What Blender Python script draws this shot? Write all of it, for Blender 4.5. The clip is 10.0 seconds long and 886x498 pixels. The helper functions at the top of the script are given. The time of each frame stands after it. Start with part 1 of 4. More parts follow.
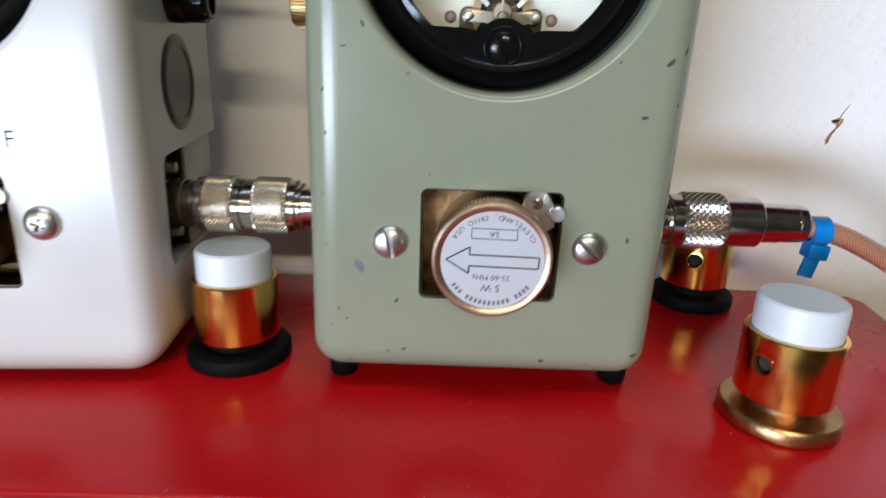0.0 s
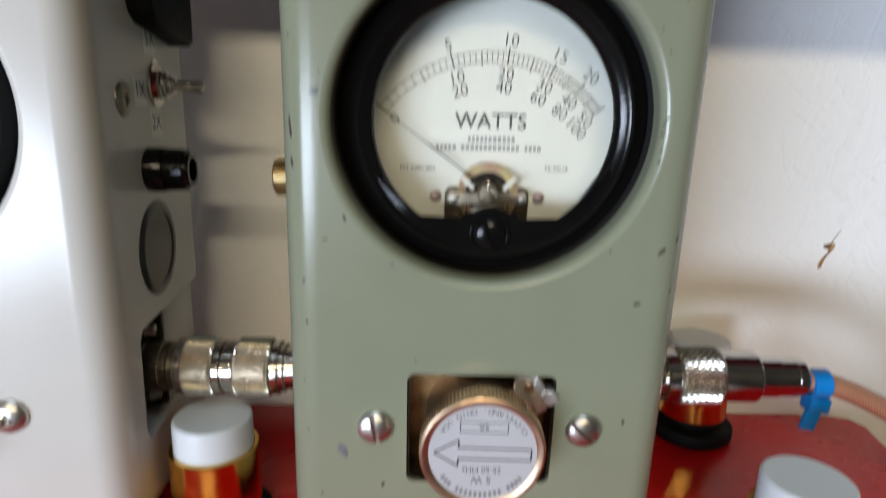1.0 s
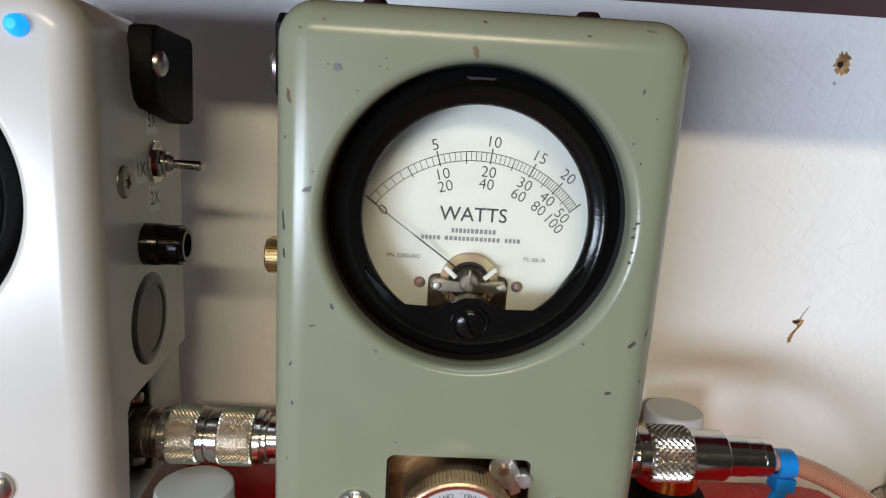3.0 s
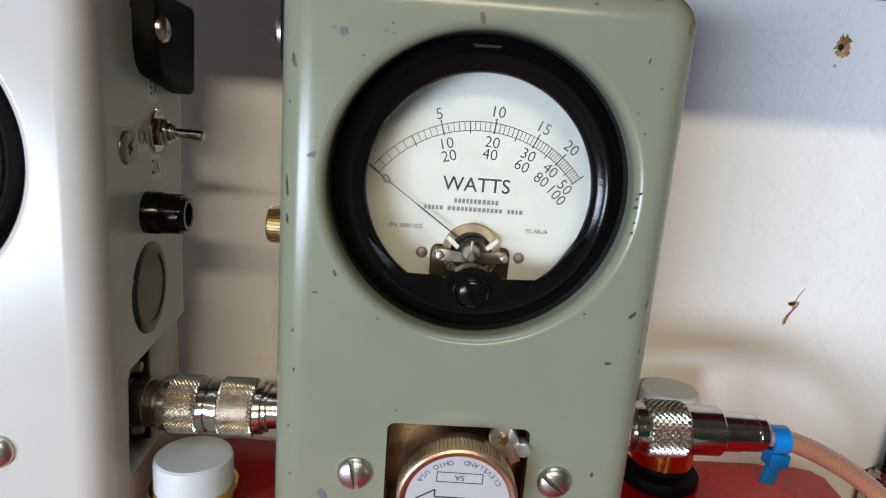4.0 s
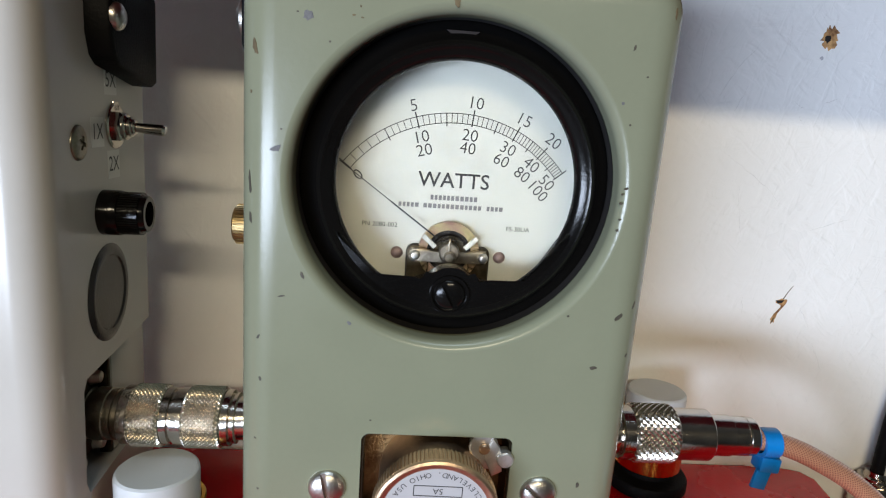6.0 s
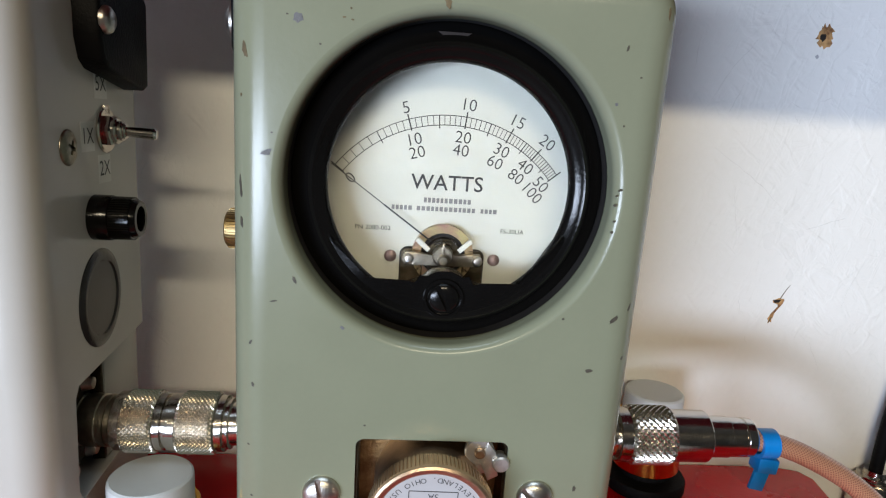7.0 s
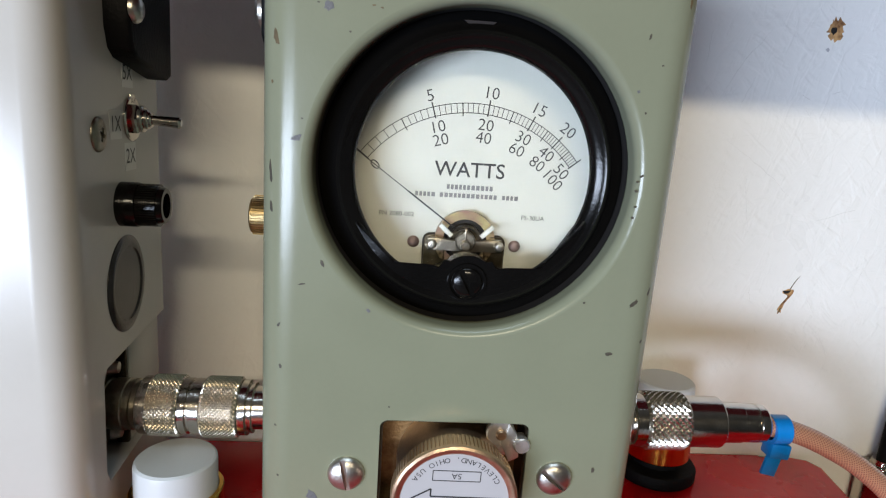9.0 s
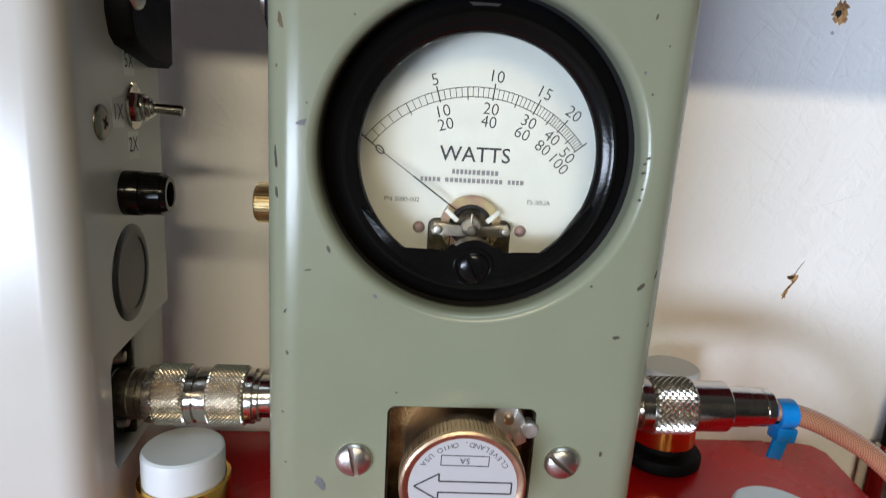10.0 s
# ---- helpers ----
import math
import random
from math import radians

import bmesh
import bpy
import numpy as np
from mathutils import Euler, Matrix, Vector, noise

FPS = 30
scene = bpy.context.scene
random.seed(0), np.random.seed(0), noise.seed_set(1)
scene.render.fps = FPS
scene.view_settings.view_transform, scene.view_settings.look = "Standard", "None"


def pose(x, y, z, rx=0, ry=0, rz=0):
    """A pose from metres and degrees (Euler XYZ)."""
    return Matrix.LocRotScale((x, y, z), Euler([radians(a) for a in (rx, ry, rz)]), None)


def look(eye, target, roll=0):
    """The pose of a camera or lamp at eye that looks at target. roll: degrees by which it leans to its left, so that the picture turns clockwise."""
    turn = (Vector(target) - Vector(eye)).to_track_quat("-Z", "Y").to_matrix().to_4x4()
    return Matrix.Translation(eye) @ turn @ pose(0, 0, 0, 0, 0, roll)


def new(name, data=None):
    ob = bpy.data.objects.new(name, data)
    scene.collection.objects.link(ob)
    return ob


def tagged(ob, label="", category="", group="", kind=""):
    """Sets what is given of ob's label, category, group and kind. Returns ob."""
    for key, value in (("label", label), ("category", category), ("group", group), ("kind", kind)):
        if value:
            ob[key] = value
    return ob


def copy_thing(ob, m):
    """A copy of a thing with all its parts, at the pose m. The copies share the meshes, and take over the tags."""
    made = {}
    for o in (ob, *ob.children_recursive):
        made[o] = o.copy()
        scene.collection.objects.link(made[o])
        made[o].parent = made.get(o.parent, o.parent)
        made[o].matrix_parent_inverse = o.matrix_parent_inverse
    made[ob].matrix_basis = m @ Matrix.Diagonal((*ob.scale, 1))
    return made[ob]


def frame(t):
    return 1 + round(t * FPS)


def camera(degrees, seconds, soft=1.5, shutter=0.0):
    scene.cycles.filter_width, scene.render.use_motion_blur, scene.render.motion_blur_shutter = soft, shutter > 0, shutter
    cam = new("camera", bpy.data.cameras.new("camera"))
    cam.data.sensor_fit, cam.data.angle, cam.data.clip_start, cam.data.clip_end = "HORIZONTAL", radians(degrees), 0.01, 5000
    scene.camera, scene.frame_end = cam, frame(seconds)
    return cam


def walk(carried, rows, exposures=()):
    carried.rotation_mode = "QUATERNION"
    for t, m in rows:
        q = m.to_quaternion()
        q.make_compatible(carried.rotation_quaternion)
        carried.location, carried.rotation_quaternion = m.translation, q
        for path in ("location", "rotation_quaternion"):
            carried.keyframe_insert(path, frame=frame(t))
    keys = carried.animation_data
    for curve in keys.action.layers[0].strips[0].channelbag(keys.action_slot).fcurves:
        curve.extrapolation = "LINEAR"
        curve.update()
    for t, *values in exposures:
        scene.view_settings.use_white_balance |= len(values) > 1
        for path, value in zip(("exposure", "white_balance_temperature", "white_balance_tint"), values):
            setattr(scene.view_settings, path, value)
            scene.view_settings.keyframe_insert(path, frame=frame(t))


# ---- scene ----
cam = camera(72.0, 10.0, 1.2, 0.8)
PATH = [
    (0, (-0.01488, -0.16692, 0.10281), (-0.01030, 0.30839, -0.05230), 2.19),
    (0.5, (-0.01251, -0.15540, 0.11317), (0.00347, 0.32143, -0.03644), 2.88),
    (1, (-0.01401, -0.15051, 0.13863), (-0.00542, 0.33425, 0.01642), 1.54),
    (1.5, (-0.01014, -0.15108, 0.15203), (0.00640, 0.33796, 0.04923), 3.08),
    (2, (-0.01305, -0.15385, 0.15890), (-0.00100, 0.33660, 0.06241), 2.85),
    (2.5, (-0.01342, -0.15385, 0.15779), (0.00111, 0.33658, 0.06150), 3.14),
    (3.8, (-0.01382, -0.15894, 0.15015), (0.00954, 0.33141, 0.05520), 3.78),
    (4, (-0.01551, -0.15705, 0.14903), (0.00742, 0.33192, 0.04715), 4.20),
    (4.5, (-0.01213, -0.15276, 0.14738), (0.01579, 0.33584, 0.04494), 3.70),
    (5, (-0.01256, -0.15111, 0.14616), (0.01619, 0.33708, 0.04203), 3.96),
    (5.5, (-0.01256, -0.14941, 0.14668), (0.02028, 0.33897, 0.04467), 4.23),
    (7, (-0.01116, -0.14657, 0.14794), (0.02470, 0.34172, 0.04652), 3.63),
    (7.5, (-0.01045, -0.14786, 0.14784), (0.02399, 0.34048, 0.04614), 3.50),
    (8, (-0.01119, -0.14828, 0.14488), (0.02708, 0.33954, 0.04207), 3.83),
    (8.5, (-0.01676, -0.15009, 0.14330), (0.01705, 0.33759, 0.03826), 3.20),
    (9, (-0.01720, -0.15011, 0.14486), (0.01844, 0.33792, 0.04212), 3.74),
    (9.5, (-0.01802, -0.14957, 0.14557), (0.01713, 0.33835, 0.04210), 3.69),
    (10, (-0.01865, -0.14985, 0.14254), (0.01719, 0.33699, 0.03438), 3.22),
]
walk(cam, [(t, look(eye, target, roll)) for t, eye, target, roll in PATH],
     [(0.0, 0.02, 6250, 12), (0.5, -0.04, 6250, 12), (1.0, -0.22, 6600, 11), (1.5, -0.24, 6850, 11), (2.0, -0.20, 6950, 11), (2.5, -0.16, 6850, 11), (4.0, -0.12, 6520, 11), (10.0, -0.10, 6500, 11)])

# ---- light ----
world = bpy.data.worlds.new("room_air")
world.use_nodes = True
world.node_tree.nodes["Background"].inputs[0].default_value = (0.75, 0.82, 1.0, 1)
world.node_tree.nodes["Background"].inputs[1].default_value = 0.006
scene.world = world


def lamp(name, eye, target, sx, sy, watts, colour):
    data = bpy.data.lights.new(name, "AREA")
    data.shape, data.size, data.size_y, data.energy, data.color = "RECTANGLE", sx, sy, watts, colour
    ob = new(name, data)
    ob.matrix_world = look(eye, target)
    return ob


lamp("ceiling_tube_light", (-0.02, -1.92, 0.98), (0, 0.1, 0.1), 1.0, 0.10, 21, (1.0, 0.87, 0.62))
# unseen cool fill overhead, added to grade the case fronts and the lid
lamp("overhead_cool_fill", (-0.05, -0.50, 1.86), (-0.05, -0.42, 0.0), 1.2, 0.34, 13, (0.66, 0.84, 1.0))
# added cool fill low at the left; no such source is seen
lamp("low_left_cool_fill", (-1.06, -1.60, -0.17), (0.05, 0.1, 0.12), 1.10, 0.42, 54, (0.69, 0.81, 1.0))


# ---- materials ----
def material(name, colour, rough=0.5, metal=0.0, vary=0.06, scale=60.0, bump=0.02, bump_scale=400.0, stain=None, coat=0.0, rough_vary=0.08, spec=0.5):
    """Principled surface with colour change at two scales, uneven gloss and fine relief."""
    m = bpy.data.materials.new(name)
    m.use_nodes = True
    nt = m.node_tree
    n, l = nt.nodes, nt.links
    b = n["Principled BSDF"]
    b.inputs["Metallic"].default_value = metal
    b.inputs["Coat Weight"].default_value = coat
    b.inputs["Specular IOR Level"].default_value = spec
    tc = n.new("ShaderNodeTexCoord")
    big, fine = n.new("ShaderNodeTexNoise"), n.new("ShaderNodeTexNoise")
    big.inputs["Scale"].default_value, big.inputs["Detail"].default_value = scale, 5
    fine.inputs["Scale"].default_value, fine.inputs["Detail"].default_value = bump_scale, 4
    for t in (big, fine):
        l.new(tc.outputs["Object"], t.inputs["Vector"])
    ramp = n.new("ShaderNodeValToRGB")
    dark = [c * (1 - vary * 2) for c in colour] if stain is None else stain
    ramp.color_ramp.elements[0].position, ramp.color_ramp.elements[1].position = 0.32, 0.62
    ramp.color_ramp.elements[0].color, ramp.color_ramp.elements[1].color = (*dark, 1), (*colour, 1)
    mixf = n.new("ShaderNodeMath")
    mixf.operation, mixf.inputs[1].default_value = "MULTIPLY_ADD", 0.25
    l.new(fine.outputs["Fac"], mixf.inputs[0])
    mul = n.new("ShaderNodeMath")
    mul.operation, mul.inputs[1].default_value = "MULTIPLY", 0.75
    l.new(big.outputs["Fac"], mul.inputs[0])
    l.new(mul.outputs[0], mixf.inputs[2])
    l.new(mixf.outputs[0], ramp.inputs["Fac"])
    l.new(ramp.outputs["Color"], b.inputs["Base Color"])
    rr = n.new("ShaderNodeMapRange")
    rr.inputs["To Min"].default_value, rr.inputs["To Max"].default_value = max(0.02, rough - rough_vary), min(1, rough + rough_vary)
    l.new(big.outputs["Fac"], rr.inputs["Value"])
    l.new(rr.outputs["Result"], b.inputs["Roughness"])
    if bump:
        bp = n.new("ShaderNodeBump")
        bp.inputs["Strength"].default_value, bp.inputs["Distance"].default_value = bump, 0.001
        l.new(fine.outputs["Fac"], bp.inputs["Height"])
        l.new(bp.outputs["Normal"], b.inputs["Normal"])
    return m


M_GREEN = material("sage_green_enamel", (0.212, 0.227, 0.158), 0.23, 0, 0.03, 40, 0.03, 600, rough_vary=0.04, spec=0.42)
M_WHITE_PAINT = material("white_enamel", (0.53, 0.515, 0.485), 0.22, 0, 0.02, 40, 0.02, 500, rough_vary=0.03, spec=0.36)
M_BLACK = material("black_moulded_plastic", (0.0045, 0.0042, 0.0040), 0.16, 0, 0.1, 80, 0.05, 1200, spec=0.30, rough_vary=0.05)
M_RUBBER = material("black_rubber", (0.005, 0.005, 0.006), 0.55, 0, 0.15, 90, 0.25, 1100, spec=0.10)
M_RED = material("red_enamel", (0.56, 0.004, 0.008), 0.26, 0, 0.07, 30, 0.12, 260, spec=0.32, rough_vary=0.12)
M_SCUFF = material("pale_scuff", (0.50, 0.20, 0.19), 0.6, 0, 0.2, 300, 0)
M_SHELF = material("dark_maroon_paint", (0.10, 0.007, 0.010), 0.6, 0, 0.08, 25, 0.05, 500, spec=0.08)
M_DIAL = material("dial_paper", (0.41, 0.415, 0.365), 0.7, 0, 0.02, 60, 0.03, 2000)
M_INK = material("black_ink", (0.02, 0.02, 0.022), 0.6, 0, 0.1, 200, 0)
M_INK_FADED = material("faded_ink", (0.14, 0.14, 0.14), 0.6, 0, 0.1, 200, 0)
M_NICKEL = material("nickel_plate", (0.64, 0.59, 0.53), 0.15, 1, 0.10, 120, 0.08, 1500)
M_KNURL = material("knurled_nickel", (0.66, 0.61, 0.53), 0.24, 1, 0.10, 120, 0.08, 1500)
M_STEEL = material("steel_screw", (0.62, 0.59, 0.54), 0.34, 1, 0.14, 200, 0.1, 1800)
M_DULL = material("dull_old_nickel", (0.36, 0.32, 0.25), 0.36, 1, 0.2, 150, 0.15, 900)
M_BRASS = material("tarnished_brass", (0.26, 0.18, 0.09), 0.45, 1, 0.3, 160, 0.25, 900, stain=(0.10, 0.06, 0.03))
M_CATCH = material("bright_catch_metal", (0.74, 0.73, 0.71), 0.38, 0.85, 0.12, 300, 0.1, 900)
M_RIVET = material("pinkish_rivet", (0.22, 0.15, 0.13), 0.45, 0.4, 0.15, 300, 0.1, 900)
M_BRASS_KNURL = material("brass", (0.42, 0.31, 0.15), 0.36, 1, 0.2, 200, 0.1, 900)
M_CADMIUM = material("iridescent_passivated_steel", (0.40, 0.34, 0.17), 0.36, 0.7, 0.2, 260, 0.1, 900, stain=(0.34, 0.19, 0.16))
M_COPPER = material("satin_bronze", (0.66, 0.47, 0.32), 0.38, 1, 0.12, 150, 0.1, 900)
M_GOLD = material("gold_anodised_aluminium", (0.86, 0.50, 0.12), 0.16, 1, 0.06, 120, 0.05, 1500)
M_GOLD_DULL = material("rubbed_gold_disc", (0.52, 0.31, 0.14), 0.30, 1, 0.15, 140, 0.1, 1200)
M_CAP = material("white_nylon", (0.55, 0.58, 0.60), 0.42, 0, 0.02, 80, 0.05, 900)
M_BLUE = material("blue_nylon", (0.0, 0.21, 0.62), 0.35, 0, 0.08, 150, 0.05, 900)
# near-black colour that stands in for the shade inside holes and cutouts
M_HOLE_SHADE = material("painted_hole_shade", (0.012, 0.010, 0.009), 0.8, 0, 0.2, 100, 0.1, 500)
M_OLIVE = material("old_flange_metal", (0.075, 0.062, 0.042), 0.45, 1, 0.3, 200, 0.2, 900)
M_STRAP = material("oxblood_leather", (0.045, 0.012, 0.012), 0.5, 0, 0.2, 150, 0.3, 900)
M_CHIP_DARK = material("bare_dark_metal", (0.075, 0.066, 0.048), 0.6, 0, 0.25, 400, 0.2, 1500)
M_CHIP_BROWN = material("brown_primer", (0.15, 0.11, 0.055), 0.7, 0, 0.25, 400, 0.2, 1500)
M_CHIP_GREY = material("grey_primer", (0.13, 0.132, 0.14), 0.6, 0, 0.15, 400, 0.2, 1500)
M_PLUG = material("grey_plastic_plug", (0.030, 0.027, 0.029), 0.22, 0.0, 0.1, 80, 0.05, 800, spec=0.28)
M_WOOD = material("torn_bare_fibre", (0.58, 0.34, 0.14), 0.9, 0, 0.3, 300, 0.4, 900, stain=(0.13, 0.05, 0.02))
M_TAPE = material("clear_tape", (0.66, 0.66, 0.63), 0.25, 0, 0.03, 90, 0.02)
M_WHITE_LABEL = material("white_label_foil", (0.43, 0.43, 0.45), 0.40, 0, 0.02, 90, 0.02)
M_ROOM = material("room_paint", (0.10, 0.098, 0.09), 0.8, 0, 0.05, 3, 0.05)
M_BENCH = material("dark_bench_board", (0.06, 0.045, 0.035), 0.6, 0, 0.2, 12, 0.1)


def braid_material():
    """Copper braid under a clear jacket: crossing strands by two wave textures along the cable."""
    m = material("clear_jacket_copper_braid", (0.62, 0.36, 0.25), 0.36, 0.15, 0.15, 300, 0.0, 900, coat=0.6)
    n, l = m.node_tree.nodes, m.node_tree.links
    b = n["Principled BSDF"]
    uv = n.new("ShaderNodeUVMap")
    heights = []
    for sign in (1, -1):
        mp = n.new("ShaderNodeMapping")
        mp.inputs["Rotation"].default_value = (0, 0, sign * radians(45))
        w = n.new("ShaderNodeTexWave")
        w.inputs["Scale"].default_value, w.inputs["Distortion"].default_value = 1.5, 0.8
        l.new(uv.outputs[0], mp.inputs["Vector"])
        l.new(mp.outputs[0], w.inputs["Vector"])
        heights.append(w)
    mx = n.new("ShaderNodeMath")
    mx.operation = "MAXIMUM"
    l.new(heights[0].outputs["Fac"], mx.inputs[0])
    l.new(heights[1].outputs["Fac"], mx.inputs[1])
    ramp = n.new("ShaderNodeValToRGB")
    ramp.color_ramp.elements[0].position, ramp.color_ramp.elements[0].color = 0.40, (0.30, 0.10, 0.055, 1)
    ramp.color_ramp.elements[1].position, ramp.color_ramp.elements[1].color = 0.95, (0.60, 0.31, 0.19, 1)
    l.new(mx.outputs[0], ramp.inputs["Fac"])
    l.new(ramp.outputs["Color"], b.inputs["Base Color"])
    bp = n.new("ShaderNodeBump")
    bp.inputs["Strength"].default_value, bp.inputs["Distance"].default_value = 0.5, 0.0004
    l.new(mx.outputs[0], bp.inputs["Height"])
    l.new(bp.outputs["Normal"], b.inputs["Normal"])
    return m


M_BRAID = braid_material()


def wall_material():
    """White gloss paint over a rough board: brush strokes, drips and flattened strands."""
    m = material("painted_strand_board", (0.85, 0.85, 0.83), 0.30, 0, 0.02, 9, 0.0, 300)
    n, l = m.node_tree.nodes, m.node_tree.links
    b = n["Principled BSDF"]
    tc = n.new("ShaderNodeTexCoord")
    total = None
    for rot, sc, strength in ((38, (150, 150, 42), 0.36), (14, (240, 240, 75), 0.26), (-48, (130, 130, 60), 0.34), (78, (150, 150, 70), 0.28)):
        mp = n.new("ShaderNodeMapping")
        mp.vector_type = "TEXTURE"
        mp.inputs["Rotation"].default_value = (0, radians(rot), 0)
        mp.inputs["Scale"].default_value = [1 / c for c in sc]
        t = n.new("ShaderNodeTexNoise")
        t.inputs["Scale"].default_value, t.inputs["Detail"].default_value, t.inputs["Distortion"].default_value = 1.0, 3, 0.7
        l.new(tc.outputs["Object"], mp.inputs["Vector"])
        l.new(mp.outputs[0], t.inputs["Vector"])
        r = n.new("ShaderNodeValToRGB")
        r.color_ramp.elements[0].position, r.color_ramp.elements[1].position = 0.53, 0.74
        l.new(t.outputs["Fac"], r.inputs["Fac"])
        k = n.new("ShaderNodeMath")
        k.operation, k.inputs[1].default_value = "MULTIPLY_ADD", strength
        l.new(r.outputs["Color"], k.inputs[0])
        if total is not None:
            l.new(total.outputs[0], k.inputs[2])
        total = k
    fine = n.new("ShaderNodeTexNoise")
    fine.inputs["Scale"].default_value, fine.inputs["Detail"].default_value = 150, 6
    l.new(tc.outputs["Object"], fine.inputs["Vector"])
    k = n.new("ShaderNodeMath")
    k.operation, k.inputs[1].default_value = "MULTIPLY_ADD", 0.5
    l.new(fine.outputs["Fac"], k.inputs[0])
    l.new(total.outputs[0], k.inputs[2])
    bp = n.new("ShaderNodeBump")
    bp.inputs["Strength"].default_value, bp.inputs["Distance"].default_value = 0.6, 0.00075
    l.new(k.outputs[0], bp.inputs["Height"])
    l.new(bp.outputs["Normal"], b.inputs["Normal"])
    return m


M_WALL = wall_material()


def emitter(name, colour, strength):
    m = bpy.data.materials.new(name)
    m.use_nodes = True
    b = m.node_tree.nodes["Principled BSDF"]
    b.inputs["Base Color"].default_value = (*colour, 1)
    b.inputs["Emission Color"].default_value = (*colour, 1)
    b.inputs["Emission Strength"].default_value = strength
    return m


M_LED = emitter("lit_blue_led", (0.0, 0.25, 1.0), 1.6)

M_GLASS = bpy.data.materials.new("meter_glass")
M_GLASS.use_nodes = True
_g = M_GLASS.node_tree.nodes["Principled BSDF"]
_g.inputs["Transmission Weight"].default_value, _g.inputs["Roughness"].default_value, _g.inputs["IOR"].default_value = 1.0, 0.02, 1.3


# ---- mesh helpers ----
def finish(name, bm, mat, smooth=35):
    bmesh.ops.recalc_face_normals(bm, faces=bm.faces)
    me = bpy.data.meshes.new(name)
    for f in bm.faces:
        f.smooth = smooth > 0
    for e in bm.edges:
        e.smooth = len(e.link_faces) != 2 or e.calc_face_angle(0) < radians(smooth)
    bm.to_mesh(me)
    bm.free()
    me.materials.append(mat)
    return me


def part(name, bm, mat, parent=None, label="", smooth=35):
    ob = new(name, finish(name, bm, mat, smooth))
    ob.parent = parent
    return tagged(ob, label)


def thing(name, at, label, category, group="", kind=""):
    ob = new(name)
    ob.empty_display_size = 0.01
    ob.location = at
    return tagged(ob, label, category, group, kind)


AXES = {"x": Matrix(((0, 0, 1), (1, 0, 0), (0, 1, 0))).to_4x4(), "y": Matrix(((1, 0, 0), (0, 0, 1), (0, -1, 0))).to_4x4(), "z": Matrix.Identity(4)}


def lathe(profile, at=(0, 0, 0), axis="z", segs=48, bm=None, closed=False):
    """Turn (radius, height) pairs round an axis; a radius of 0 closes the end."""
    bm = bm or bmesh.new()
    m = Matrix.Translation(at) @ AXES[axis]
    rings = []
    for r, h in profile:
        if r <= 1e-7:
            rings.append([bm.verts.new(m @ Vector((0, 0, h)))])
        else:
            rings.append([bm.verts.new(m @ Vector((r * math.cos(2 * math.pi * i / segs), r * math.sin(2 * math.pi * i / segs), h))) for i in range(segs)])
    pairs = list(zip(rings, rings[1:])) + ([(rings[-1], rings[0])] if closed else [])
    for a, b in pairs:
        for i in range(segs):
            j = (i + 1) % segs
            q = [a[i % len(a)], a[j % len(a)], b[j % len(b)], b[i % len(b)]]
            q = list(dict.fromkeys(q))
            if len(q) > 2:
                bm.faces.new(q)
    return bm


def rod(r, h0, h1, at=(0, 0, 0), axis="z", segs=32, edge=0.0004, bm=None):
    """A solid round bar with eased ends."""
    e = min(edge, r * 0.5, abs(h1 - h0) * 0.4)
    return lathe([(0, h0), (r - e, h0), (r, h0 + e), (r, h1 - e), (r - e, h1), (0, h1)], at, axis, segs, bm)


def box(x0, x1, y0, y1, z0, z1, bevel=0.0, segs=2, bm=None):
    b2 = bmesh.new()
    bmesh.ops.create_cube(b2, size=1)
    for v in b2.verts:
        v.co = Vector((x0 + (v.co.x + 0.5) * (x1 - x0), y0 + (v.co.y + 0.5) * (y1 - y0), z0 + (v.co.z + 0.5) * (z1 - z0)))
    if bevel:
        bmesh.ops.bevel(b2, geom=b2.edges[:], offset=bevel, segments=segs, affect="EDGES", profile=0.5)
    if bm is None:
        return b2
    me = bpy.data.meshes.new("join")
    b2.to_mesh(me)
    b2.free()
    bm.from_mesh(me)
    return bm


def prism(points, y0, y1, bevel=0.0, plane="xz"):
    """Extrude an outline from y0 to y1 (plane xz), from x0 to x1 (plane yz) or from z0 to z1 (plane xy)."""
    bm = bmesh.new()
    put = {"xz": lambda a, b, d: (a, d, b), "yz": lambda a, b, d: (d, a, b), "xy": lambda a, b, d: (a, b, d)}[plane]
    lo, hi = [bm.verts.new(put(a, b, y0)) for a, b in points], [bm.verts.new(put(a, b, y1)) for a, b in points]
    n = len(points)
    bm.faces.new(lo), bm.faces.new(hi[::-1])
    for i in range(n):
        bm.faces.new((lo[i], hi[i], hi[(i + 1) % n], lo[(i + 1) % n]))
    if bevel:
        edges = [e for e in bm.edges if (e.verts[0] in lo and e.verts[1] in lo)]
        bmesh.ops.bevel(bm, geom=edges, offset=bevel, segments=3, affect="EDGES", profile=0.5)
    return bm


def rounded(x0, x1, z0, z1, r, steps=8):
    """Outline of a rounded rectangle."""
    pts = []
    for cx, cz, a in ((x1 - r, z1 - r, 0), (x0 + r, z1 - r, 90), (x0 + r, z0 + r, 180), (x1 - r, z0 + r, 270)):
        for i in range(steps + 1):
            t = radians(a + 90 * i / steps)
            pts.append((cx + r * math.cos(t), cz + r * math.sin(t)))
    return pts


